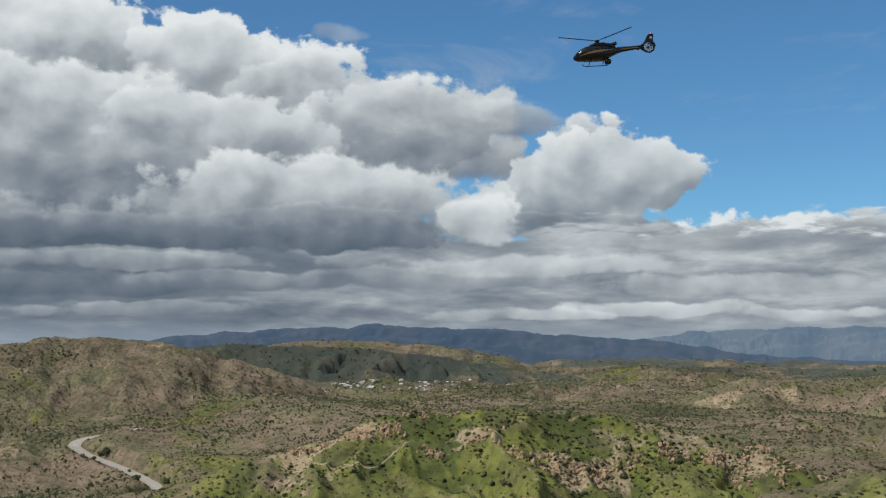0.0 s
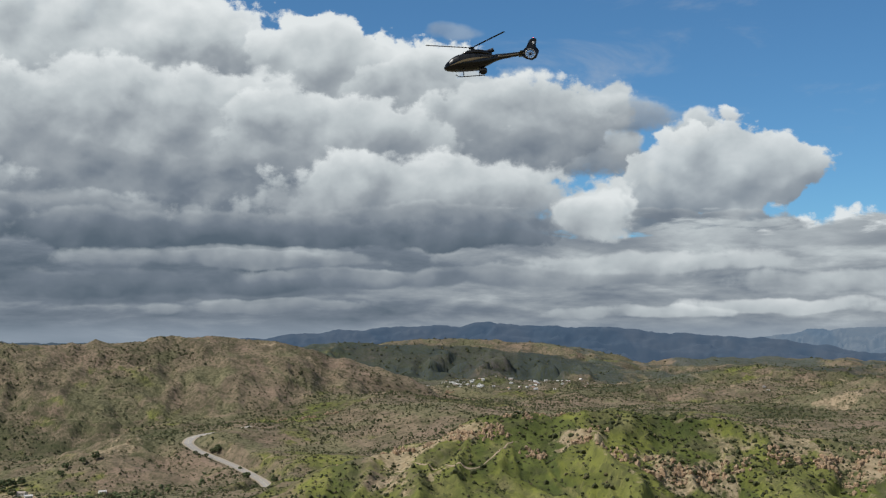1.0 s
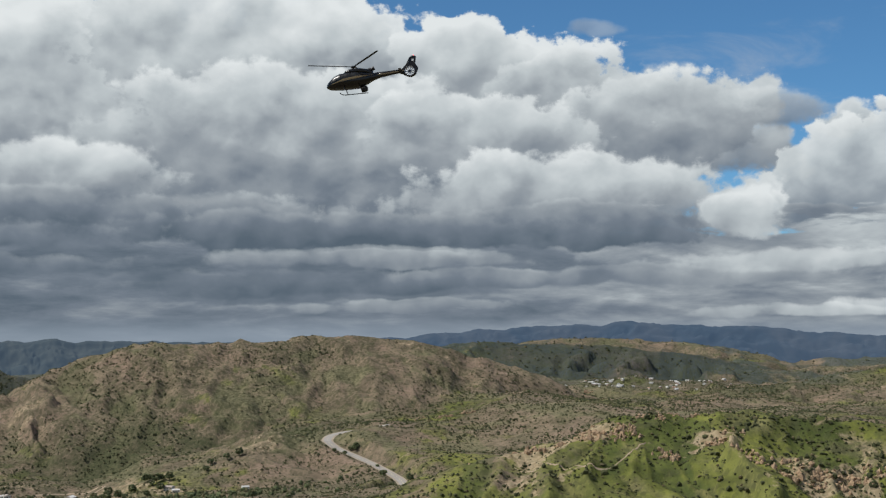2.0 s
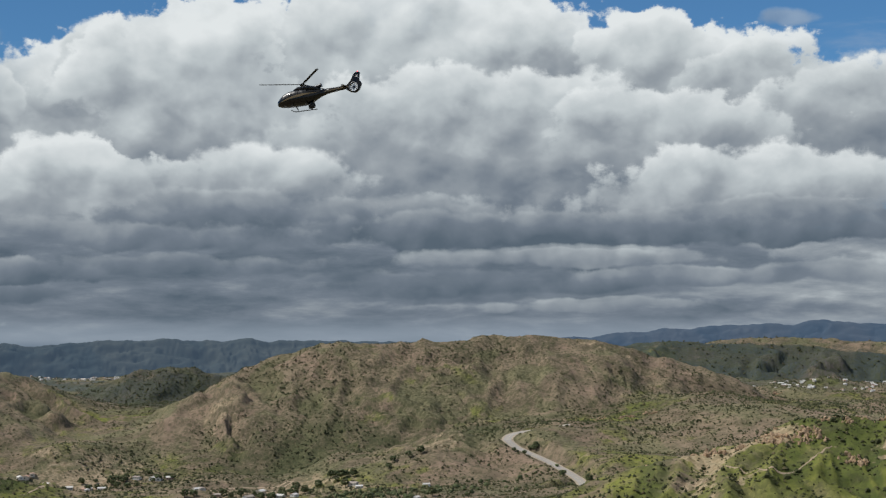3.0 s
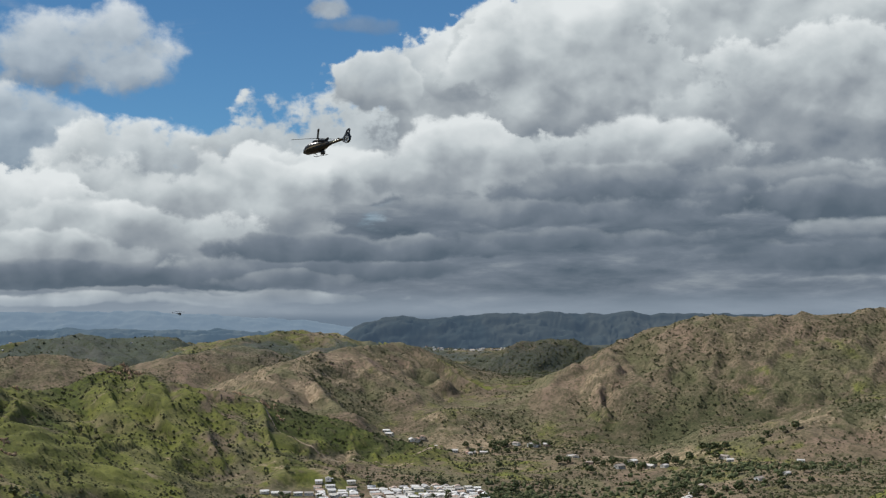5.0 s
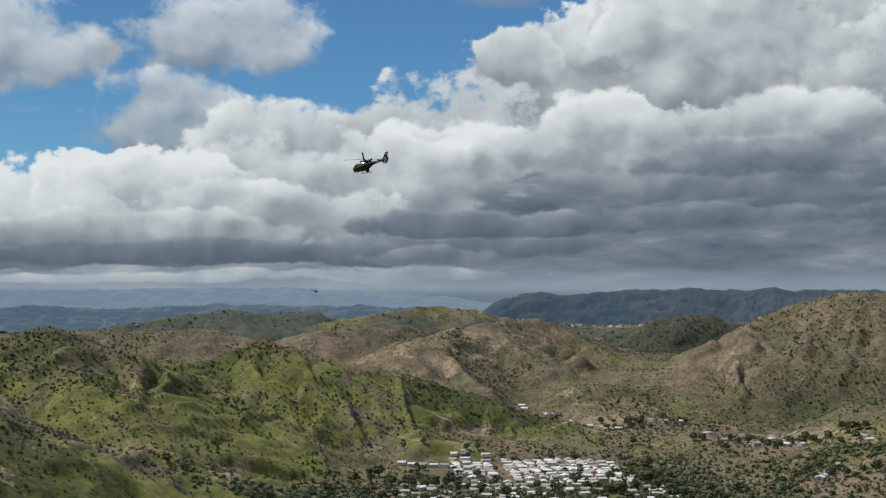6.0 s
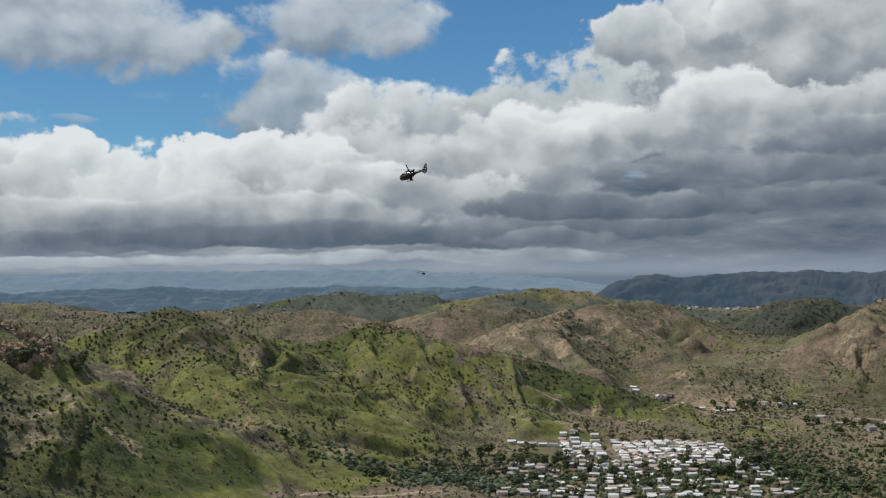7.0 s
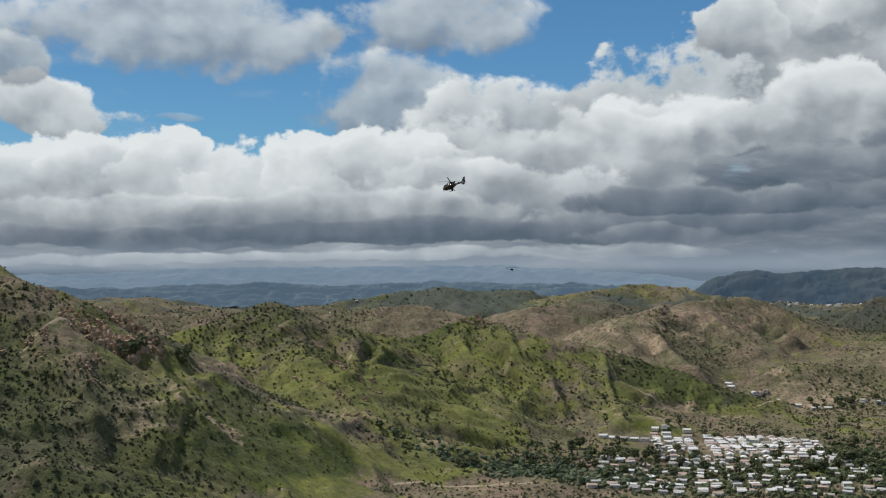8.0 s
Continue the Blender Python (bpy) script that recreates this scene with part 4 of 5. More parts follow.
        bmesh.ops.recalc_face_normals(bm, faces=bm.faces)
        part("stabiliser", bm, HELI_BLACK, boom)
    # mast, hub and three blades at rest
    bm = bmesh.new()
    tube(bm, [(0, 0, 1.35), (0, 0, 1.75)], 0.11, 10)
    part("rotor_mast", bm, HELI_GREY, body)
    bm = bmesh.new()
    tube(bm, [(0, 0, 1.62), (0, 0, 1.74), (0, 0, 1.84)], [0.3, 0.34, 0.16], 12)
    hub = part("rotor_hub", bm, HELI_GREY, body)
    for turn in (ROTOR_TURN, ROTOR_TURN + 120, ROTOR_TURN + 240):
        bm = bmesh.new()
        a = radians(turn)
        rows = []
        for i in range(9):
            r = 0.25 + 5.1 * i / 8
            chord = 0.09 if i == 0 else 0.175
            z = 1.74 + 0.07 * r
            row = []
            for dx, dz in ((chord, 0.0), (0.0, 0.045), (-chord, 0.0), (0.0, -0.03)):
                row.append(bm.verts.new((r * math.cos(a) - dx * math.sin(a), r * math.sin(a) + dx * math.cos(a), z + dz)))
            rows.append(row)
        for p, q in zip(rows[:-1], rows[1:]):
            for k in range(4):
                bm.faces.new((p[k], q[k], q[(k + 1) % 4], p[(k + 1) % 4]))
        bm.faces.new(rows[0][::-1]), bm.faces.new(rows[-1])
        bmesh.ops.recalc_face_normals(bm, faces=bm.faces)
        part("rotor_blade", bm, HELI_MATT, hub, "black rotor blade")
    # skids
    for side in (-1, 1):
        bm = bmesh.new()
        tube(bm, [(2.0, side * 1.1, -0.98), (1.75, side * 1.12, -1.19), (1.4, side * 1.12, -1.27), (-1.4, side * 1.12, -1.27)], 0.055, 8)
        part("skid", bm, HELI_MATT, body)
    for x in (1.1, -0.75):
        bm = bmesh.new()
        tube(bm, [(x, -1.12, -1.27), (x, -1.0, -1.05), (x, -0.6, -0.88), (x, 0.6, -0.88), (x, 1.0, -1.05), (x, 1.12, -1.27)], 0.06, 8)
        part("cross_tube", bm, HELI_MATT, body)
    bm = bmesh.new()
    loft(bm, [(-0.75, -1.12, 0.1, 0.1), (-0.82, -1.1, 0.30, 0.36), (-1.15, -1.08, 0.34, 0.40), (-1.5, -1.06, 0.27, 0.32), (-1.58, -1.05, 0.1, 0.1)], 14)
    pod = part("camera_pod", bm, HELI_MATT, body, "black round camera pod under the belly", True)
    bm = bmesh.new()
    tube(bm, [(-1.1, 0, -0.55), (-1.1, 0, -1.0)], 0.16, 8)
    part("pod_mount", bm, HELI_GREY, pod)
    bm = bmesh.new()
    tube(bm, [(1.9, 0, -0.92), (1.95, 0, -1.1)], [0.02, 0.012], 6)
    part("antenna", bm, HELI_GREY, body)
    return body


ROTOR_TURN = 12.0
heli = build_helicopter()
heli.matrix_world = Matrix.Translation((11.47, 77.2, 319.44)) @ pose(0, 0, 0, 0, 0, 185) @ pose(0, 0, 0, 3, 4.5, 0) @ Matrix.Diagonal((0.54, 0.54, 0.54, 1))
tagged(heli, "black helicopter with gold stripes and shrouded tail fan, in flight", "helicopter")


def build_small_helicopter():
    """A small two-bladed helicopter far off."""
    body = new("helicopter")
    bm = bmesh.new()
    loft(bm, [(1.9, -0.1, 0.1, 0.1), (1.7, -0.05, 0.45, 0.45), (1.0, 0.05, 0.65, 0.72), (0.0, 0.1, 0.66, 0.78), (-0.9, 0.15, 0.45, 0.55), (-1.5, 0.25, 0.2, 0.25)], 14)
    fuselage = part("fuselage", bm, HELI_BLACK, body, smooth=True)
    bm = bmesh.new()
    loft(bm, [(1.75, 0.06, 0.44, 0.36), (1.3, 0.22, 0.60, 0.52), (0.9, 0.3, 0.675, 0.5)], 12)
    part("windscreen", bm, HELI_GLASS, fuselage, "dark rounded windscreen", True)
    bm = bmesh.new()
    tube(bm, [(-1.2, 0, 0.3), (-5.4, 0, 0.6)], [0.16, 0.08], 8)
    boom = part("tail_boom", bm, HELI_BLACK, body)
    bm = bmesh.new()
    box(bm, -5.7, -5.2, -0.03, 0.03, 0.1, 1.5)
    part("tail_fin", bm, HELI_BLACK, boom)
    bm = bmesh.new()
    tube(bm, [(-5.4, 0.12, -0.15), (-5.4, 0.12, 1.3)], 0.05, 6)
    part("tail_rotor", bm, HELI_GREY, boom)
    bm = bmesh.new()
    tube(bm, [(0, 0, 0.8), (0, 0, 1.9)], [0.2, 0.08], 8)
    mast = part("rotor_mast", bm, HELI_GREY, body)
    for s in (-1, 1):
        bm = bmesh.new()
        tube(bm, [(0, 0, 1.9), (s * 4.4, s * 2.0, 2.05)], [0.12, 0.09], 5)
        part("rotor_blade", bm, HELI_MATT, mast)
    for side in (-1, 1):
        bm = bmesh.new()
        tube(bm, [(1.6, side * 0.9, -1.05), (1.2, side * 0.9, -1.25), (-1.2, side * 0.9, -1.25)], 0.05, 6)
        tube(bm, [(0.7, side * 0.9, -1.25), (0.6, side * 0.4, -0.5)], 0.045, 6)
        tube(bm, [(-0.6, side * 0.9, -1.25), (-0.5, side * 0.4, -0.4)], 0.045, 6)
        part("skid", bm, HELI_MATT, body)
    return body


small = build_small_helicopter()
small.matrix_world = Matrix.Translation((-715, 633, 301)) @ pose(0, 0, 0, 0, 4, 40)
tagged(small, "small dark two-bladed helicopter flying far off over the hills", "helicopter")


# ---- road ----
def build_road():
    c = np.array(ROAD, float)
    seg = np.concatenate([[0], np.cumsum(np.hypot(*np.diff(c[:, :2], axis=0).T))])
    s = np.linspace(0, seg[-1], 240)
    # round the corners of the line
    pts = np.stack([np.interp(s, seg, c[:, k]) for k in range(3)], 1)
    for _ in range(14):
        pts[1:-1] = (pts[:-2] + 2 * pts[1:-1] + pts[2:]) / 4
    d = np.gradient(pts[:, :2], axis=0)
    side = np.stack([d[:, 1], -d[:, 0]], 1) / np.hypot(*d.T)[:, None]

    def strip(off0, off1, lift):
        rows = []
        for off in (off0, off1):
            q = pts.copy()
            q[:, :2] += side * off
            q[:, 2] += lift
            rows.append(q)
        return np.stack(rows, 1).reshape(-1, 3)

    mat, g, b = material("worn_asphalt")
    pos = g.node("ShaderNodeNewGeometry").outputs["Position"]
    n, f = g.noise(pos, 0.08, 5.0, 0.6), g.noise(pos, 0.9, 4.0, 0.6)
    g.put(b.inputs["Base Color"], g.mix(g.add(g.mul(n, 0.7), g.mul(f, 0.3)), (0.22, 0.205, 0.185), (0.42, 0.39, 0.35)))
    b.inputs["Roughness"].default_value = 0.9
    road = sheet("road", strip(-6.5, 6.5, 0.15), 2, len(pts), mat)
    tagged(road, "pale worn two-lane road winding through the dry valley", "road", kind="structure")
    paint = plain("road_paint", (0.62, 0.55, 0.32), 0.8)
    for off in (-0.25, 0.25):
        line = sheet("centre_line", strip(off - 0.1, off + 0.1, 0.19), 2, len(pts), paint)
        line.parent = road
    berm = plain("gravel_shoulder", (0.36, 0.30, 0.22), 0.95, 0, 0.3, 0.3)
    for off in (-8.2, 8.2):
        edge = sheet("shoulder", strip(off - 1.7, off + 1.7, 0.05), 2, len(pts), berm)
        edge.parent = road


build_road()


# dirt tracks, each a line of (x, y), its width and what it is
TRACKS = [
    ([(-1191, 1486), (-1206, 1583), (-1254, 1717), (-1232, 1736)], 5.0, "pale dirt lane leading to the ranch"),
    ([(-1003, 1642), (-988, 1742), (-942, 1797), (-881, 1795), (-927, 1730), (-963, 1646)], 5.5, "pale dirt lane looping through the valley"),
    ([(-157, 1329), (-103, 1293), (-55, 1279), (-13, 1350)], 2.2, "narrow tan footpath across the green hill"),
    ([(-1077, 271), (-1106, 307), (-1125, 350)], 4.0, "dirt road cut into the hillside"),
    ([(-931, 632), (-951, 705), (-915, 746), (-911, 808)], 8.0, "pale sandy bed of a dry river"),
    ([(-1422, 1348), (-1324, 1313), (-1244, 1339), (-1163, 1459)], 3.5, "thin dirt track along the foot of the hill"),
]


def build_tracks():
    mat, g, b = material("trodden_soil")
    pos = g.node("ShaderNodeNewGeometry").outputs["Position"]
    n, f = g.noise(pos, 0.06, 5.0, 0.65), g.noise(pos, 0.6, 4.0, 0.65)
    g.put(b.inputs["Base Color"], g.mix(g.add(g.mul(n, 0.6), g.mul(f, 0.4)), (0.23, 0.17, 0.11), (0.42, 0.33, 0.225)))
    b.inputs["Roughness"].default_value = 0.95
    for line, width, label in TRACKS:
        c = np.array(line, float)
        seg = np.concatenate([[0], np.cumsum(np.hypot(*np.diff(c, axis=0).T))])
        count = max(12, int(seg[-1] / 3))
        s = np.linspace(0, seg[-1], count)
        pts = np.stack([np.interp(s, seg, c[:, k]) for k in range(2)], 1)
        for _ in range(40):
            pts[1:-1] = (pts[:-2] + 2 * pts[1:-1] + pts[2:]) / 4
        d = np.gradient(pts, axis=0)
        side = np.stack([d[:, 1], -d[:, 0]], 1) / np.hypot(*d.T)[:, None]
        wide = width * (0.5 + 0.28 * smooth_noise(s / 9, s * 0, 7))
        rows = []
        for off in (-1.0, -0.4, 0.4, 1.0):
            q = pts + side * (wide * off)[:, None]
            rows.append(np.stack([q[:, 0], q[:, 1], land(q[:, 0], q[:, 1]) + (0.55 if abs(off) < 0.9 else -0.1)], 1))
        track = sheet("dirt_track", np.stack(rows, 1).reshape(-1, 3), 4, count, mat)
        tagged(track, label, "dirt track", kind="structure")


build_tracks()



# ---- brush, rocks and trees ----
ICO = bmesh.new()
bmesh.ops.create_icosphere(ICO, subdivisions=1, radius=1.0)
ICO_V = np.array([v.co[:] for v in ICO.verts])
ICO_F = np.array([[v.index for v in f.verts] for f in ICO.faces])
ICO.free()
OCTA_V = np.array([(1, 0, 0), (0, 1, 0), (-1, 0, 0), (0, -1, 0), (0, 0, 1), (0.5, 0.5, 0.55), (-0.5, 0.45, 0.6), (0, 0, -0.4)], float)
OCTA_F = np.array([(0, 5, 4), (0, 1, 5), (5, 1, 4), (1, 6, 4), (1, 2, 6), (6, 2, 4), (2, 3, 4), (3, 0, 4)])


def scatter_mesh(name, places, sizes, shape, mat, flat=0.75, rough=0.3, seed=1, sink=0.3, smooth=False):
    """Many lumps joined into one mesh: places (n, 3), sizes (n)."""
    rng = np.random.default_rng(seed)
    base_v, base_f = shape
    n, k = len(places), len(base_v)
    turn = rng.uniform(0, 2 * np.pi, n)
    c, s = np.cos(turn), np.sin(turn)
    v = base_v[None] * rng.uniform(1 - rough, 1 + rough, (n, k, 1)) * sizes[:, None, None]
    x = v[..., 0] * c[:, None] - v[..., 1] * s[:, None]
    y = v[..., 0] * s[:, None] + v[..., 1] * c[:, None]
    z = v[..., 2] * flat * rng.uniform(0.7, 1.3, (n, 1)) + sizes[:, None] * sink
    verts = np.stack([x + places[:, None, 0], y + places[:, None, 1], z + places[:, None, 2]], -1).reshape(-1, 3)
    faces = (base_f[None] + (np.arange(n) * k)[:, None, None]).reshape(-1, 3)
    me = bpy.data.meshes.new(name)
    me.vertices.add(len(verts))
    me.vertices.foreach_set("co", verts.astype(np.float32).ravel())
    me.loops.add(faces.size)
    me.loops.foreach_set("vertex_index", faces.astype(np.int32).ravel())
    me.polygons.add(len(faces))
    me.polygons.foreach_set("loop_start", np.arange(0, faces.size, 3, dtype=np.int32))
    me.polygons.foreach_set("use_smooth", np.full(len(faces), smooth))
    me.update(calc_edges=True)
    me.materials.append(mat)
    return new(name, me)


def foliage(name, dark, light, scale=0.6):
    mat, g, b = material(name)
    geo = g.node("ShaderNodeNewGeometry")
    n = g.noise(geo.outputs["Position"], scale, 4.0, 0.7)
    isle = geo.outputs["Random Per Island"]
    col = g.mix(g.add(g.mul(n, 0.5), g.mul(isle, 0.5)), dark, light)
    col = g.mix(g.mul(g.fit(isle, 0.86, 0.93), 0.6), col, (0.14, 0.11, 0.06))
    g.put(b.inputs["Base Color"], col)
    b.inputs["Roughness"].default_value = 0.85
    b.inputs["Specular IOR Level"].default_value = 0.15
    return mat


BRUSH = foliage("chaparral_leaves", (0.030, 0.036, 0.016), (0.085, 0.090, 0.040))
LEAVES = foliage("oak_leaves", (0.050, 0.066, 0.030), (0.125, 0.145, 0.068))
WILLOW = foliage("willow_leaves", (0.075, 0.100, 0.055), (0.150, 0.180, 0.105))


def in_polar(rng, n, az0, az1, r0, r1):
    az = np.radians(rng.uniform(az0, az1, n))
    r = np.sqrt(rng.uniform(r0 * r0, r1 * r1, n))
    return CENTRE[0] - np.sin(az) * r, CENTRE[1] + np.cos(az) * r


# the mobile-home park and the valley road stay clear of brush
PARK = Vector((-1105, 1194))
ALONG, TOWARD = Vector((0.699, 0.715)), Vector((0.715, -0.699))


def clear_of(x, y):
    d, _, _ = crest_distance(ROAD, x, y)
    u = (x - PARK.x) * ALONG.x + (y - PARK.y) * ALONG.y
    v = (x - PARK.x) * TOWARD.x + (y - PARK.y) * TOWARD.y
    return (d > 11) & ~((u > -70) & (u < 250) & (v > -15) & (v < 330))


def build_brush():
    rng = np.random.default_rng(5)
    for name, count, r0, r1, shape, small, large in (("near_brush", 60000, 780, 1800, (OCTA_V, OCTA_F), 0.8, 2.9), ("hill_brush", 108000, 1800, 3250, (OCTA_V, OCTA_F), 1.1, 3.2), ("far_brush", 12000, 3250, 4300, (OCTA_V, OCTA_F), 2.0, 5.0), ("shrubs", 1500, 1120, 1480, (ICO_V, ICO_F), 1.2, 4.2)):
        x, y = in_polar(rng, count * 2, -24, 12 if name == "shrubs" else 84, r0, r1)
        # thickets gather in folds and thin out on open grass
        dense = 0.6 + 0.40 * fbm(x / 90, y / 90, 4, 200) + 0.2 * fbm(x / 500, y / 500, 2, 210)
        for cx, cy, rad, amount in COVER_SHADE:
            dense = dense + 1.6 * amount * np.exp(-((x - cx) ** 2 + (y - cy) ** 2) / (rad * rad))
        dense = dense - 0.30 * (land(x, y, "rib") - 0.45)
        keep = (rng.uniform(0, 1, len(x)) < np.clip(dense, 0.06, 1.0)) & clear_of(x, y)
        x, y, dense = x[keep][:count], y[keep][:count], dense[keep][:count]
        z = land(x, y)
        size = small + (large - small) * rng.power(0.55, len(x)) ** 1.6 * np.clip(dense + 0.25, 0.3, 1.1)
        ob = scatter_mesh(name, np.stack([x, y, z], 1), size, shape, BRUSH, 0.8, 0.35, 7, 0.25)
        ob.name = "brush"
        tagged(ob, "dark green chaparral brush dotted over dry hillsides", "brush", kind="stuff")


build_brush()


# ---- rocks ----
def build_rocks():
    mat, g, b = material("weathered_rock")
    geo = g.node("ShaderNodeNewGeometry")
    n = g.noise(geo.outputs["Position"], 0.5, 5.0, 0.65)
    col = g.mix(g.fit(n, 0.35, 0.65), (0.21, 0.135, 0.080), (0.46, 0.32, 0.19))
    g.put(b.inputs["Base Color"], g.mix(g.mul(geo.outputs["Random Per Island"], 0.6), col, (0.30, 0.225, 0.15)))
    b.inputs["Roughness"].default_value = 0.95
    rng = np.random.default_rng(17)
    # outcrops: x, y, spread along, spread across, how many, largest
    for x, y, sx, sy, n, big in ((164, 1285, 34, 9, 170, 4.5), (49, 1327, 30, 6, 90, 3.6), (-85, 1362, 40, 7, 130, 3.8), (295, 1314, 40, 12, 120, 3.8), (369, 1305, 30, 14, 120, 4.0), (103, 1182, 50, 12, 80, 3.2), (11, 1394, 40, 5, 60, 3.0),
                                 (-1246, 439, 26, 16, 200, 5.5), (-1113, 390, 9, 20, 330, 7.0), (-1150, 375, 16, 20, 120, 5.0), (-144, 1373, 34, 6, 90, 3.6), (368, 1275, 26, 10, 90, 3.6), (-1568, 1174, 30, 14, 170, 5.0), (-1465, 1356, 80, 12, 150, 4.0), (-1325, 790, 60, 10, 120, 3.6), (-1188, 723, 60, 20, 90, 3.2),
                                 (-1474, 2440, 18, 30, 130, 5.0), (-1526, 2428, 8, 6, 26, 5.5), (-261, 2737, 40, 10, 60, 4.5), (-406, 2177, 30, 10, 80, 3.6), (-1056, 319, 60, 30, 120, 3.4), (-1616, 926, 40, 30, 90, 4.0)):
        # ledges: rocks gather round a few heads strung along the outcrop
        n = int(n * 1.7)
        heads = max(4, n // 14)
        hx, hy = rng.normal(0, 1, heads) * sx, rng.normal(0, 1, heads) * sy
        pick = rng.integers(0, heads, n)
        px, py = x + hx[pick] + rng.normal(0, 1, n) * big * 1.3, y + hy[pick] + rng.normal(0, 1, n) * big * 0.8
        z = land(px, py)
        ob = scatter_mesh("rocks", np.stack([px, py, z], 1), 0.6 + (big * 0.75 - 0.6) * rng.power(0.5, n), (ICO_V, ICO_F), mat, 1.25, 0.5, n, 0.3)
        tagged(ob, "weathered tan and orange rocks cropping out of the hillside", "rocks", kind="stuff")


build_rocks()


# ---- houses ----
def random_paint(name, stops, rough=0.75):
    """Paint that differs from house to house, with stains."""
    mat, g, b = material(name)
    r = g.node("ShaderNodeObjectInfo").outputs["Random"]
    ramp = g.node("ShaderNodeValToRGB")
    ramp.color_ramp.interpolation = "CONSTANT"
    e = ramp.color_ramp.elements
    while len(e) < len(stops):
        e.new(1.0)
    for i, (el, c) in enumerate(zip(e, stops)):
        el.position, el.color = i / len(stops), (*c, 1.0)
    g.put(ramp.inputs[0], r)
    n = g.noise(g.node("ShaderNodeTexCoord").outputs["Object"], 0.7, 5.0, 0.65)
    g.put(b.inputs["Base Color"], g.mix(g.mul(g.fit(n, 0.45, 0.75), 0.3), ramp.outputs[0], (0.25, 0.23, 0.2)))
    b.inputs["Roughness"].default_value = rough
    return mat


WALL_PAINT = random_paint("siding_paint", [(0.72, 0.71, 0.67), (0.62, 0.58, 0.50), (0.74, 0.73, 0.71), (0.5, 0.5, 0.48), (0.66, 0.62, 0.55), (0.42, 0.30, 0.24)])
ROOF_PAINT = random_paint("roof_sheet", [(0.66, 0.65, 0.63), (0.46, 0.45, 0.44), (0.74, 0.73, 0.70), (0.36, 0.33, 0.30), (0.60, 0.57, 0.51), (0.46, 0.34, 0.27), (0.70, 0.69, 0.67)], 0.6)
TILE_ROOF = random_paint("clay_roof", [(0.58, 0.56, 0.53), (0.42, 0.27, 0.19), (0.68, 0.67, 0.64), (0.34, 0.29, 0.25), (0.62, 0.60, 0.57)], 0.8)
PANE = plain("window_glass", (0.03, 0.035, 0.04), 0.1)
DOOR_PAINT = plain("door_paint", (0.18, 0.15, 0.12), 0.6)
AWNING = plain("awning_sheet", (0.66, 0.66, 0.64), 0.6)


def gable(bm, x0, x1, y0, y1, z, rise, over=0.45, thick=0.18):
    ym = (y0 + y1) / 2
    x0, x1, y0, y1 = x0 - over, x1 + over, y0 - over, y1 + over
    lo = [bm.verts.new((x, y, h)) for x in (x0, x1) for y, h in ((y0, z - 0.1), (ym, z + rise - thick), (y1, z - 0.1))]
    hi = [bm.verts.new((x, y, h)) for x in (x0, x1) for y, h in ((y0, z + thick - 0.1), (ym, z + rise), (y1, z + thick - 0.1))]
    for q in ((hi[0], hi[3], hi[4], hi[1]), (hi[1], hi[4], hi[5], hi[2]), (lo[1], lo[4], lo[3], lo[0]), (lo[2], lo[5], lo[4], lo[1]), (lo[0], lo[3], hi[3], hi[0]), (hi[2], hi[5], lo[5], lo[2]),
              (lo[0], hi[0], hi[1], lo[1]), (lo[1], hi[1], hi[2], lo[2]), (lo[4], hi[4], hi[3], lo[3]), (lo[5], hi[5], hi[4], lo[4])):
        bm.faces.new(q)


def build_home(length, depth, height, rise, roof_mat, carport=True, name="mobile_home"):
    home = new(name)
    bm = bmesh.new()
    hl, hd = length / 2, depth / 2
    z0 = -1.6
    box(bm, -hl, hl, -hd, hd, z0, height)
    ends = [[bm.verts.new((x, y, z)) for y, z in ((-hd, height), (hd, height), (0, height + rise - 0.2))] for x in (-hl, hl)]
    for e in ends:
        bm.faces.new(e)
    wall = part("wall", bm, WALL_PAINT, home)
    bm = bmesh.new()
    gable(bm, -hl, hl, -hd, hd, height, rise)
    part("roof", bm, roof_mat, home)
    for side in (-1, 1):
        for x in np.linspace(-hl + 2.0, hl - 2.0, 3):
            bm = bmesh.new()
            box(bm, x - 0.65, x + 0.65, side * hd - 0.04, side * hd + 0.04, 1.0, 2.1)
            part("window", bm, PANE, wall)
    for s in (-1, 1):
        bm = bmesh.new()
        box(bm, s * hl - 0.04, s * hl + 0.04, -1.1, 1.1, 1.0, 2.2)
        part("window", bm, PANE, wall)
    bm = bmesh.new()
    box(bm, -0.2, 0.75, -hd - 0.05, -hd + 0.05, 0.1, 2.15)
    part("door", bm, DOOR_PAINT, wall)
    if carport:
        bm = bmesh.new()
        box(bm, -hl + 1, hl - 3, -hd - 3.2, -hd - 0.1, 2.45, 2.58)
        port = part("carport_roof", bm, AWNING, home)
        for x in (-hl + 1.3, hl - 3.3):
            bm = bmesh.new()
            box(bm, x - 0.06, x + 0.06, -hd - 3.05, -hd - 2.93, -1.6, 2.45)
            part("carport_post", bm, AWNING, port)
    return home


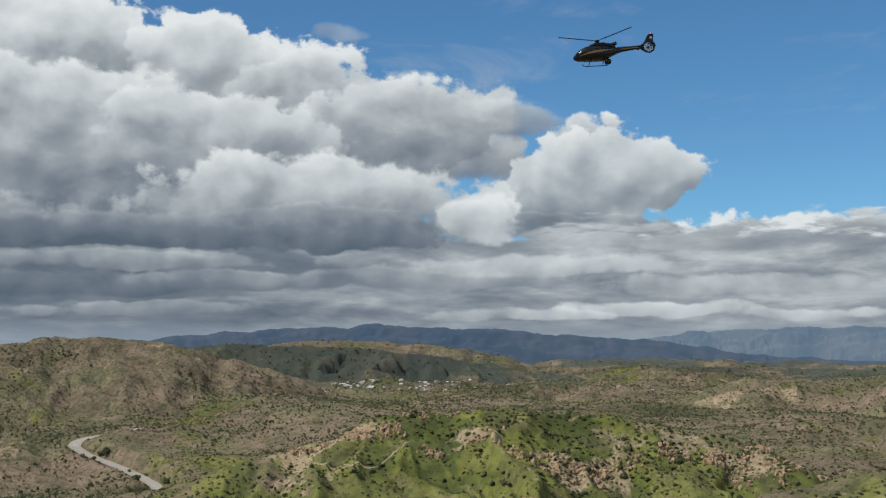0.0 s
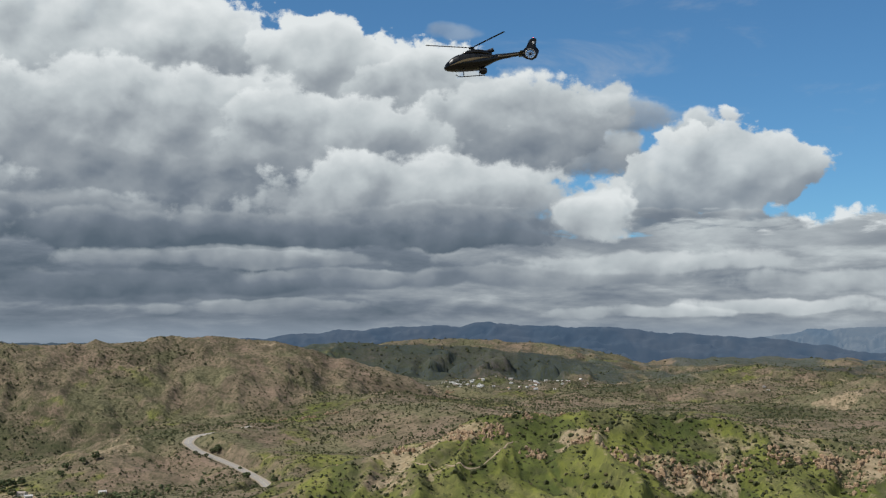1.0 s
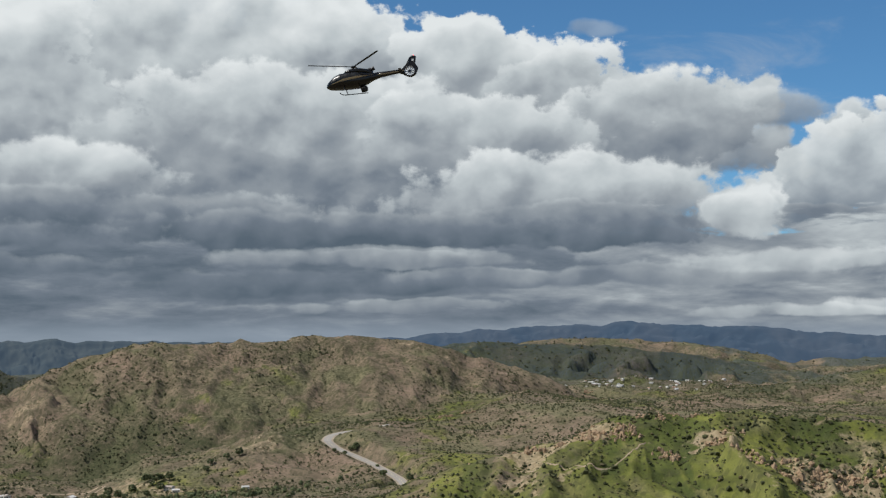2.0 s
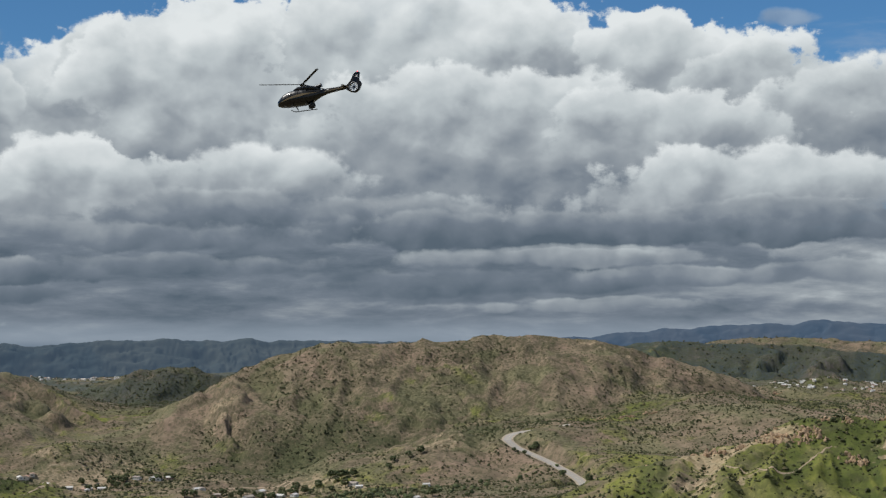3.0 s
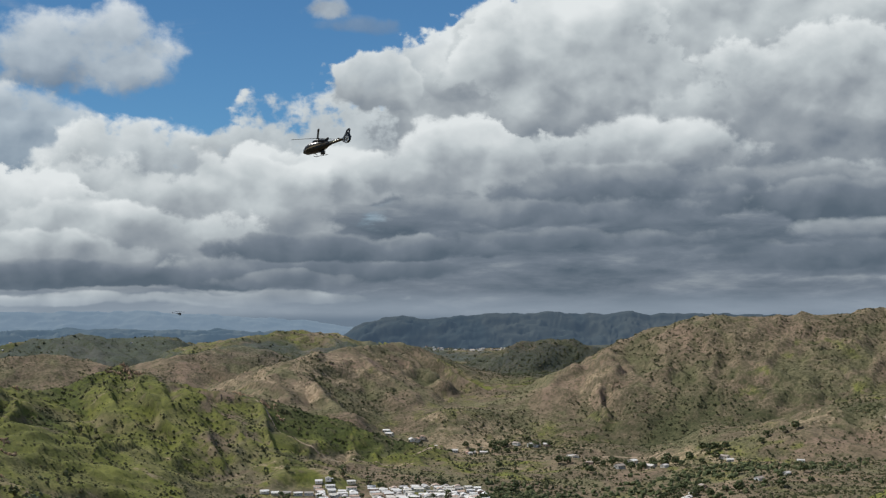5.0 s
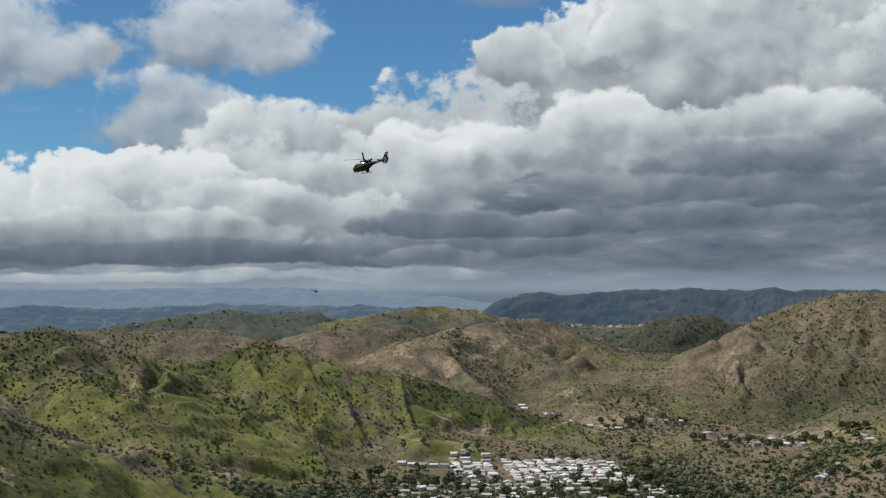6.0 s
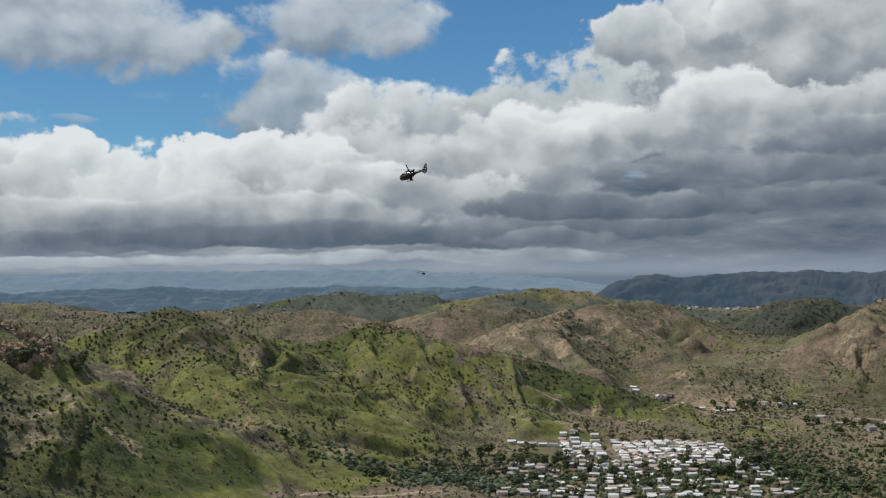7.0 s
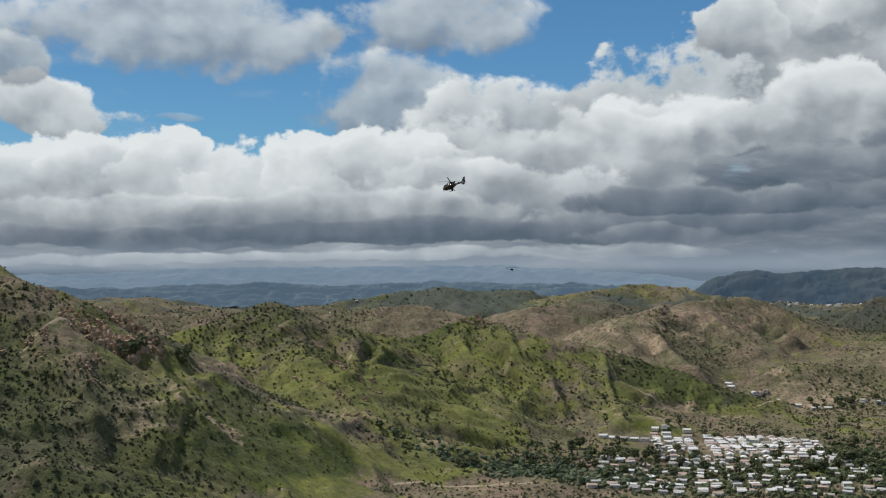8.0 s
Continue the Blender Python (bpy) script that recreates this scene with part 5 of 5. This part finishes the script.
def build_park():
    rng = random.Random(23)
    kinds = [build_home(12.2, 7.8, 3.1, 1.5, ROOF_PAINT), build_home(11.0, 8.6, 3.2, 1.7, ROOF_PAINT), build_home(13.0, 7.2, 3.0, 1.3, ROOF_PAINT, False)]
    spots = []
    for row in range(12):                            # the upper rows, close together
        v = 2 + row * 17.2
        for n in range(16):
            if rng.random() < 0.05 or (n == 4 and row < 8):
                continue
            spots.append((n * 15.2 - 6 + rng.uniform(-1.5, 1.5) + row * 1.2, v + rng.uniform(-2.0, 2.0), rng.choice((0, 90, 90, 10, -12)), rng.uniform(0.9, 1.05)))
    for row in range(8):                             # looser lanes among trees
        v = 222 + row * 23
        for n in range(17):
            if rng.random() < 0.14:
                continue
            spots.append((n * 20.5 - 70 + rng.uniform(-5, 5), v + rng.uniform(-8, 8) - abs(n - 6) * 2, rng.uniform(-25, 25), rng.uniform(0.85, 1.0)))
    for n in range(6):
        spots.append((-78 + n * 15, 62 + rng.uniform(-6, 6) + n * 2, rng.uniform(-8, 8), 0.95))
    heading = math.degrees(math.atan2(ALONG.y, ALONG.x))
    first = set()
    for u, v, turn, size in spots:
        p = PARK + ALONG * u + TOWARD * v
        k = rng.choice((0, 0, 1, 2))
        m = Matrix.Translation((p.x, p.y, drop(p.x, p.y) + 0.9)) @ pose(0, 0, 0, 0, 0, heading + turn + rng.choice((0, 180))) @ Matrix.Diagonal((size, size, size, 1))
        if k not in first:
            first.add(k)
            kinds[k].matrix_world = m
            home = kinds[k]
        else:
            home = copy_thing(kinds[k], m)
            home.scale = (size, size, size)
        tagged(home, ("white mobile home with a shallow pale roof and carport", "pale double-wide mobile home with a low gable roof", "long white mobile home with a flat pale roof")[k], "mobile home", "mobile homes in the park")


build_park()


def build_houses():
    rng = random.Random(31)
    proto = build_home(12.0, 9.0, 3.2, 1.9, TILE_ROOF, False, "house")
    used = False
    # ranch buildings and the far town: x, y, spread, how many, size
    for x, y, sx, sy, n, label in ((-1149, 1766, 26, 14, 7, "low ranch building with a pale roof among trees"), (-1254, 1690, 34, 12, 7, "low ranch building with a pale roof among trees"), (-1368, 1671, 30, 12, 5, "low ranch building with a pale roof among trees"),
                                   (-833, 1657, 90, 40, 12, "small valley house half hidden by trees"), (-618, 1451, 60, 40, 6, "small valley house half hidden by trees"),
                                   (-77, 2940, 120, 55, 74, "small far house in the valley town"), (535, 2741, 12, 10, 2, "long white farm shed on a far slope"), (-2340, 3090, 130, 60, 100, "small far house in the valley town"), (-2966, 2083, 60, 60, 14, "small far house in the valley town"), (-2840, 1672, 120, 70, 16, "small far house in the valley town")):
        for _ in range(n):
            px, py = x + rng.gauss(0, 1) * sx, y + rng.gauss(0, 1) * sy
            size = rng.uniform(0.5, 0.8) if "far" in label else rng.uniform(0.8, 1.3)
            m = Matrix.Translation((px, py, drop(px, py) + 0.8)) @ pose(0, 0, 0, 0, 0, rng.uniform(0, 180)) @ Matrix.Diagonal((size, size, size, 1))
            if not used:
                used, house = True, proto
                house.matrix_world = m
            else:
                house = copy_thing(proto, m)
                house.scale = (size, size, size)
            tagged(house, label, "house", "houses in the valleys")


build_houses()


# ---- trees ----
BARK = plain("tree_bark", (0.10, 0.075, 0.055), 0.95, 0, 0.3)


def build_tree(height, spread, leaf_mat, seed, clumps=46):
    rng = random.Random(seed)
    tree = new("tree")
    bm = bmesh.new()
    fork = height * 0.34
    tube(bm, [(0, 0, -0.8), (0.1, 0.05, fork * 0.5), (0.15, -0.1, fork), (0.05, 0.1, height * 0.62)], [height * 0.036, height * 0.03, height * 0.024, height * 0.010], 7)
    for k in range(5):
        a = k * 1.256 + rng.uniform(-0.4, 0.4)
        r = spread * rng.uniform(0.55, 0.8)
        tube(bm, [(0.1, 0, fork * rng.uniform(0.85, 1.25)), (math.cos(a) * r * 0.5, math.sin(a) * r * 0.5, height * 0.5), (math.cos(a) * r, math.sin(a) * r, height * rng.uniform(0.58, 0.75))], [height * 0.016, height * 0.011, height * 0.005], 5)
    part("trunk", bm, BARK, tree)
    pts, sizes = [], []
    for k in range(clumps):
        a, up = rng.uniform(0, 6.283), rng.uniform(-1, 1)
        rad = spread * math.sqrt(max(0.05, 1 - up * up)) * rng.uniform(0.45, 1.0)
        pts.append((math.cos(a) * rad, math.sin(a) * rad, height * 0.62 + up * height * 0.34))
        sizes.append(spread * rng.uniform(0.16, 0.34))
    crown = scatter_mesh("crown", np.array(pts), np.array(sizes), (ICO_V, ICO_F), leaf_mat, 0.75, 0.45, seed, 0.0)
    crown.parent = tree
    return tree


def build_trees():
    rng = random.Random(41)
    oaks = [build_tree(9.5, 5.2, LEAVES, 1), build_tree(12.5, 6.0, LEAVES, 2), build_tree(15.5, 4.6, LEAVES, 3), build_tree(8.0, 4.6, WILLOW, 4)]
    started = set()
    # groves: middle, spread, how many, which kinds
    groves = []
    for u, v, su, sv, n, kinds in ((90, 260, 130, 60, 74, (0, 1, 2)), (-60, 200, 30, 40, 16, (0, 1)), (250, 120, 22, 70, 34, (0, 1, 1)), (-70, 300, 50, 30, 26, (3, 3, 0)), (-190, 330, 60, 26, 26, (3, 3, 1)), (300, 250, 50, 60, 24, (0, 1)), (110, 110, 90, 60, 12, (0, 2)), (70, -14, 90, 4, 9, (0, 2))):
        groves.append((PARK + ALONG * u + TOWARD * v, su, sv, n, kinds))
    for x, y, su, sv, n, kinds in ((-843, 1668, 110, 36, 40, (0, 1)), (-1190, 1735, 70, 24, 26, (0, 0, 1)), (-618, 1441, 70, 40, 22, (0, 1)), (-508, 1902, 14, 10, 9, (0, 1)), (-387, 1716, 10, 40, 9, (0, 1)), (-1092, 396, 5, 16, 11, (2, 2, 2)), (-1120, 462, 6, 12, 7, (2, 2, 0))):
        groves.append((Vector((x, y)), su, sv, n, kinds))
    for mid, su, sv, n, kinds in groves:
        for _ in range(n):
            p = mid + ALONG * rng.gauss(0, 1) * su + TOWARD * rng.gauss(0, 1) * sv
            if crest_distance(ROAD, np.array([p.x]), np.array([p.y]))[0][0] < 12:
                continue
            k = rng.choice(kinds)
            size = rng.uniform(0.7, 1.25)
            m = Matrix.Translation((p.x, p.y, drop(p.x, p.y) - 0.3)) @ pose(0, 0, 0, 0, 0, rng.uniform(0, 360)) @ Matrix.Diagonal((size, size, size, 1))
            if k in started:
                tree = copy_thing(oaks[k], m)
                tree.scale = (size, size, size)
            else:
                started.add(k)
                tree = oaks[k]
                tree.matrix_world = m
            tagged(tree, ("round dark green oak with a broad crown", "tall dark green oak with a spreading crown", "tall narrow dark tree with a ragged crown", "pale grey-green willow with a rounded crown")[k], "tree", "trees in the valley")


build_trees()


def build_thickets():
    rng = np.random.default_rng(77)
    for name, mat, u0, v0, su, sv, n, label in (("thicket", LEAVES, 130, 265, 150, 55, 900, "dense dark green trees and bushes between the homes"), ("thicket", LEAVES, 275, 110, 26, 80, 420, "dense dark green trees and bushes beside the homes"),
                                                ("thicket", WILLOW, -110, 330, 90, 26, 620, "pale green willows along the dry river"), ("thicket", LEAVES, 250, 330, 120, 60, 700, "dense dark trees in the valley"), ("thicket", LEAVES, 520, 60, 130, 40, 420, "dark trees along the valley floor")):
        u, v = u0 + rng.normal(0, 1, n) * su, v0 + rng.normal(0, 1, n) * sv
        x, y = PARK.x + ALONG.x * u + TOWARD.x * v, PARK.y + ALONG.y * u + TOWARD.y * v
        size = rng.uniform(1.6, 4.2, n)
        ob = scatter_mesh(name, np.stack([x, y, land(x, y)], 1), size, (ICO_V, ICO_F), mat, 1.0, 0.4, n, 0.4)
        tagged(ob, label, "thicket", kind="stuff")


build_thickets()
